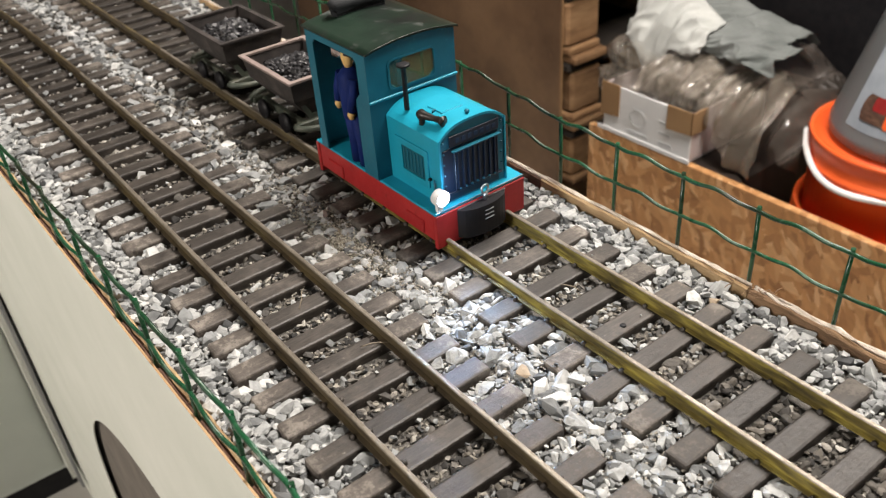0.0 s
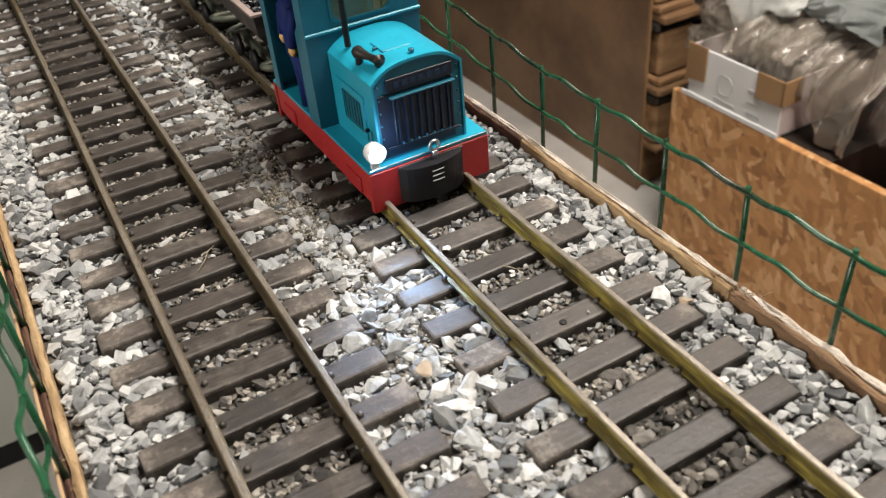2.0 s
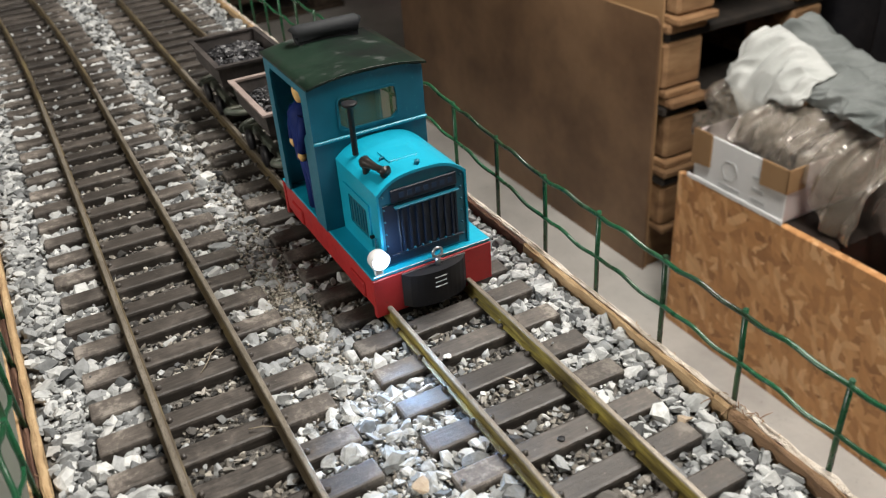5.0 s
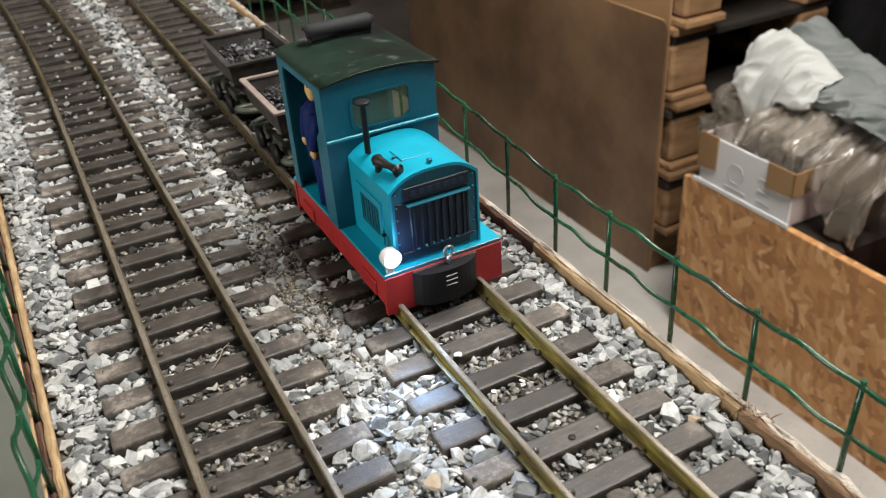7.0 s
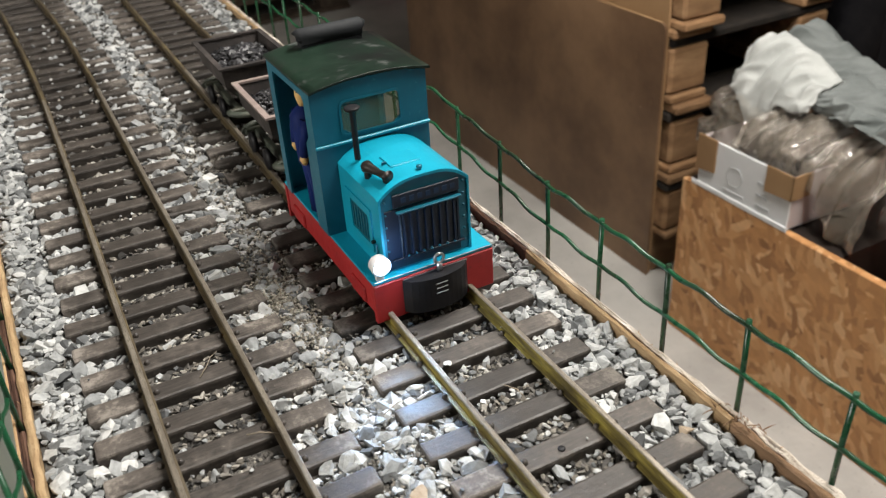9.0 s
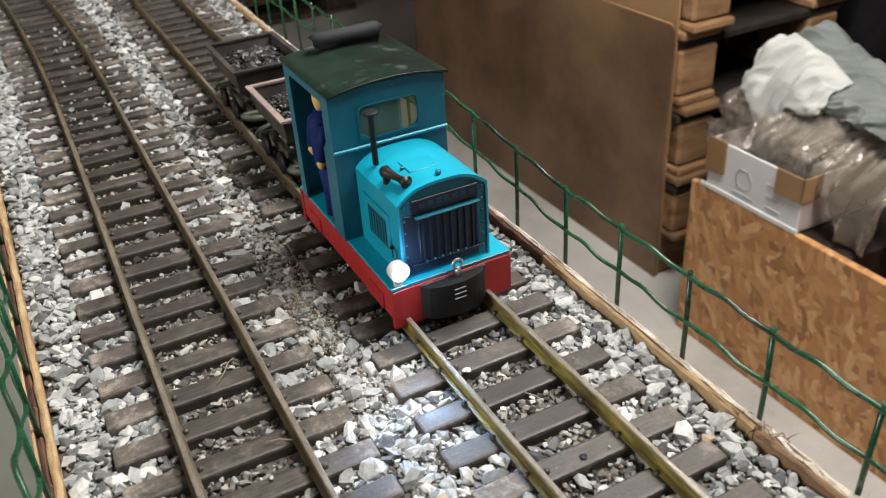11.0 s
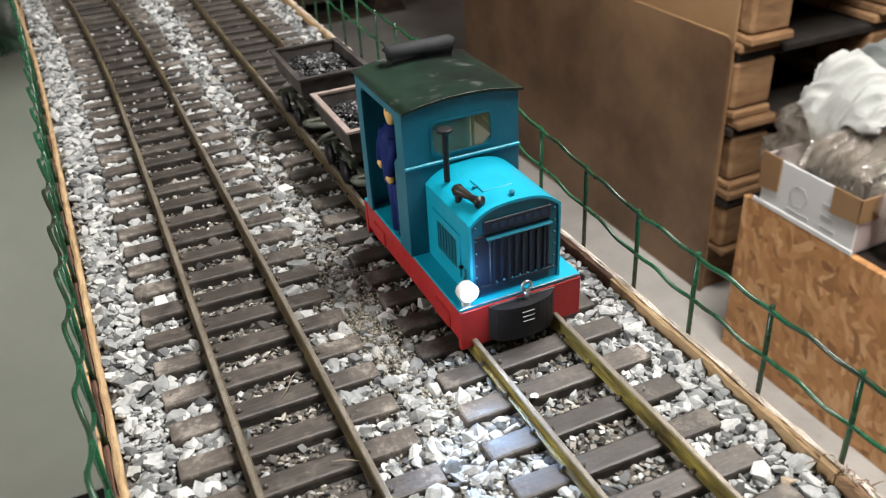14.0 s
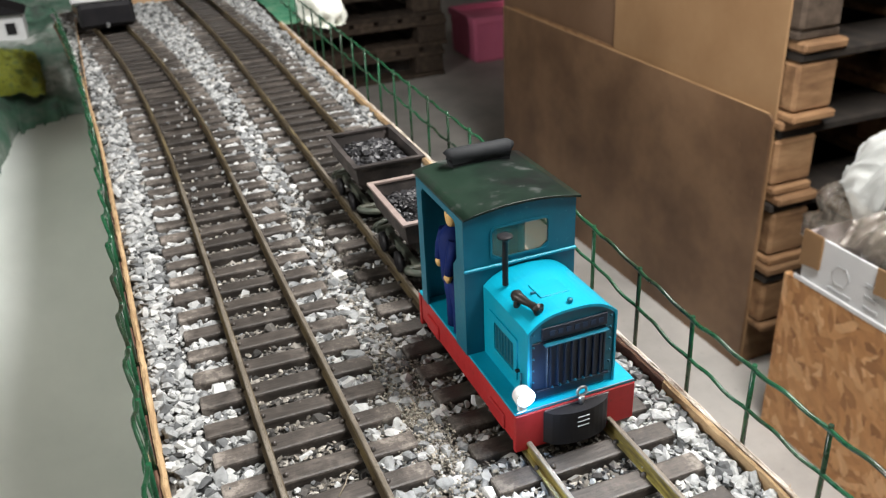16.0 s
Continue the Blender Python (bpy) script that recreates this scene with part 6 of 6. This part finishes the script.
wrap("label", M_LABEL, 150, 285, 0.045, 0.26, 0.0010, "worn pale blue printed label")
for mat, a0, a1, h0, h1 in ((M_UMBER, 158, 182, 0.062, 0.105), (M_RED, 166, 178, 0.082, 0.105), (M_ORANGE, 178, 192, 0.060, 0.092), (M_NAVY, 168, 205, 0.130, 0.138), (M_NAVY, 172, 200, 0.146, 0.152), (M_BROWNWOOD, 178, 205, 0.165, 0.21)):
    wrap("print", mat, a0, a1, h0, h1, 0.0022, "blurred colour print")
bm = new_bm()
box(bm, 1.50, 1.80, 3.56, 3.86, FLOOR, FLOOR + 0.20, 0.01)
for v in bm.verts:
    k = 1 + 0.06 * (v.co.z - FLOOR) / 0.2
    v.co.x, v.co.y = 1.65 + (v.co.x - 1.65) * k, 3.71 + (v.co.y - 3.71) * k
tub = thing("pink_crate", (1.65, 3.71, FLOOR), "pink plastic storage box standing on the floor", "storage box")
part("body", bm, M_PINK, tub)
bm = new_bm()
plate_with_hole(bm, rounded(1.482, 1.818, 3.542, 3.878, 0.015, 3), rounded(1.50, 1.80, 3.56, 3.86, 0.012, 3), FLOOR + 0.195, FLOOR + 0.228, "z")
part("rim", bm, M_PINK, tub)

# ---- far scenery ----


def hill(name, x0, x1, y0, y1, fn, mat, label, n=46):
    bm = new_bm()
    g = [[bm.verts.new((x0 + (x1 - x0) * i / n, y0 + (y1 - y0) * j / n, fn(i / n, j / n, x0 + (x1 - x0) * i / n, y0 + (y1 - y0) * j / n))) for j in range(n + 1)] for i in range(n + 1)]
    for a, b in zip(g, g[1:]):
        for j in range(n):
            f = bm.faces.new((a[j], a[j + 1], b[j + 1], b[j]))
            f.smooth = True
    return single(name, bm, mat, label, "scenery", "stuff")


def rough(x, y, f, a):
    return a * noise.fractal(Vector((x * f, y * f, 1.7)), 1.0, 2.0, 4)




def bank(x, y):
    """The scenery's height: it starts on the white slope and levels off."""
    d = y - 1.42 + min(0.45, 0.4 * max(0.0, -0.25 - x) + 4.0 * max(0.0, -0.365 - x)) + rough(x, y, 14, 0.03)
    return (-0.19 + 0.10 * min(1, d / 0.24) ** 0.7 if d > 0 else -0.27 - 0.1 * (y < 1.15)) + rough(x, y, 9, 0.016) + rough(x, y, 45, 0.006)


hill("scenery_hill", -0.9, -0.2335, 1.0, 3.0, lambda u, v, x, y: bank(x, y), M_HILL, "grey and green rough plaster scenery beside the track", 150)
hill("moss_patch", -0.47, -0.305, 1.42, 1.66, lambda u, v, x, y: -0.140 + 0.058 * max(0, 1 - (2 * u - 1) ** 2) ** 0.5 * max(0, 1 - (2 * v - 1) ** 2) ** 0.5 + rough(x, y, 30, 0.012), M_MOSS, "yellow-green model moss on the scenery")
hill("scenery_grass", 0.0855, 0.19, 1.10, 1.9, lambda u, v, x, y: -0.004 + 0.02 * v + rough(x, y, 14, 0.006), M_GREENMAT, "green model grass mat beyond the fence")
crumple("plaster_rock", (0.155, 1.12, 0.0), (0.028, 0.05, 0.04), M_WHITEWALL, 7, "white rough plaster rock on the scenery", "rock", 0.3, 2.5, 4, -0.01)
house = thing("model_house", (-0.385, 1.74, -0.105), "small pale grey model house on the scenery", "model house")
bm = new_bm()
box(bm, -0.445, -0.332, 1.70, 1.78, -0.115, -0.045, 0.001)
part("wall", bm, M_HOUSE, house)
bm = new_bm()
extrude(bm, [(-0.452, -0.0447), (-0.3885, -0.015), (-0.325, -0.0447)], 1.69, 1.79)
part("roof", bm, M_BLACK, house, "dark roof")
for x in (-0.412, -0.358):
    bm = new_bm()
    box(bm, x - 0.009, x + 0.009, 1.6975, 1.6997, -0.085, -0.062)
    part("window", bm, M_BLACK, house)
bm = new_bm()
box(bm, -0.450, -0.327, 1.692, 1.788, -0.120, -0.1122, 0.001)
part("plinth", bm, M_BLACK, house, "dark plinth")

van = thing("covered_wagon", (-0.165, 1.22, 0.008), "white-bodied wagon with black underframe on the empty track", "wagon")
vx = -0.1218 + bend_left(1.22)
bm = new_bm()
box(bm, vx - 0.047, vx + 0.050, 1.160, 1.40, 0.050, 0.13, 0.003)
part("body", bm, M_HOUSE, van)
bm = new_bm()
box(bm, vx - 0.040, vx + 0.042, 1.156, 1.40, 0.012, 0.0495, 0.006)
part("underframe", bm, M_BLACK, van, "black underframe")
bm = new_bm()
tube(bm, [(vx, 1.157, 0.018), (vx, 1.140, 0.018)], 0.003, 8)
part("coupling", bm, M_STEEL, van)
for y in (1.19, 1.36):
    for s in (-1, 1):
        bm = new_bm()
        lathe(bm, (vx + s * 0.0226, y, 0.0185), [(0.0, -0.0018), (0.0105, -0.0018), (0.0105, 0.0018), (0.0, 0.0018)], 22, "x")
        part("wheel", bm, M_BLACK, van)


# ---- small things on the ground ----
def chip(name, where, size, mat, label, category, seed):
    """One loose stone, lying flat."""
    r = random.Random(seed)
    v, f = CHIPS[r.randrange(len(CHIPS))]
    bm = new_bm()
    a = r.uniform(0, 6.28)
    pts = [bm.verts.new((where[0] + size * (p[0] * math.cos(a) - p[1] * math.sin(a)), where[1] + size * (p[0] * math.sin(a) + p[1] * math.cos(a)), where[2] + size * 0.5 * (p[2] + 0.45))) for p in v]
    for q in f:
        bm.faces.new([pts[int(k)] for k in q])
    return single(name, bm, mat, label, category)


M_TAN = material("tan_sandstone", [(0.28, 0.215, 0.15), (0.38, 0.31, 0.225)], 0.9, scale=200, bump=0.4)
M_PALE = material("white_quartz", [(0.62, 0.62, 0.6), (0.74, 0.74, 0.72)], 0.7, scale=200, bump=0.3)
M_STRAW = material("dry_straw", [(0.2, 0.165, 0.12), (0.3, 0.255, 0.19)], 0.8, scale=200, bump=0.2)
chip("pebble", (-0.014, -0.0138, 0.0001), 0.0042, M_PALE, "small white quartz pebble lying on a sleeper", "stone", 1)
chip("pebble", (-0.0215 + 0.008, -0.046, 0.0001), 0.0032, M_PALE, "tiny white quartz pebble lying on a sleeper", "stone", 2)
chip("sandstone_chip", (-0.062, -0.078, -0.0022), 0.009, M_TAN, "flat tan sandstone chip lying on the ballast", "stone", 3)
chip("sandstone_chip", (0.052, -0.105, -0.0022), 0.007, M_TAN, "flat tan sandstone chip beside the rail", "stone", 5)
rnd = random.Random(71)
for x, y, n, a in ((-0.120, 0.040, 0.020, 0.9), (-0.112, -0.010, 0.016, -0.5), (-0.064, 0.085, 0.018, 1.4), (-0.055, -0.030, 0.012, 0.3), (0.004, -0.052, 0.012, 1.9)):
    bm = new_bm()
    d = Vector((math.cos(a), math.sin(a), 0)) * n
    p = Vector((x, y, 0.0012))
    tube(bm, [p, p + d * 0.35 + Vector((0.0006, 0, 0.001)), p + d * 0.7 + Vector((-0.0006, 0, 0.0012)), p + d], [0.0003, 0.0003, 0.00025, 0.0001], 5)
    single("straw", bm, M_STRAW, "thin dry straw lying across the sleepers", "straw", group="the dry straws")
# whiskers of wood along the edge battens
bm = new_bm()
for i in range(170):
    left = i % 2
    y = rnd.uniform(-0.17, 0.45)
    x = left_edge(y) + rnd.choice((-0.0036, -0.0003)) if left else right_edge(y) + rnd.choice((0.0004, 0.0050))
    p = Vector((x, y, rnd.uniform(0.0015, 0.0030)))
    d = Vector((rnd.uniform(-1, 1), rnd.uniform(-0.8, 0.8), rnd.uniform(-0.1, 0.7))) * rnd.uniform(0.0008, 0.0030)
    tube(bm, [p, p + d * 0.6, p + d], [0.00022, 0.00018, 0.00006], 4)
part("whiskers", bm, M_PINE, deck, "frayed wood fibres along the battens")
# a bolt hole worn into a sleeper
bm = new_bm()
lathe(bm, (0.0004, -0.0870, 0.0001), [(0.0, 0.0004), (0.0012, 0.0005), (0.0016, 0.0003), (0.0017, 0.0)], 12)
single("bolt_ring", bm, M_BLACK, "small black ring of a bolt hole in a sleeper", "bolt")
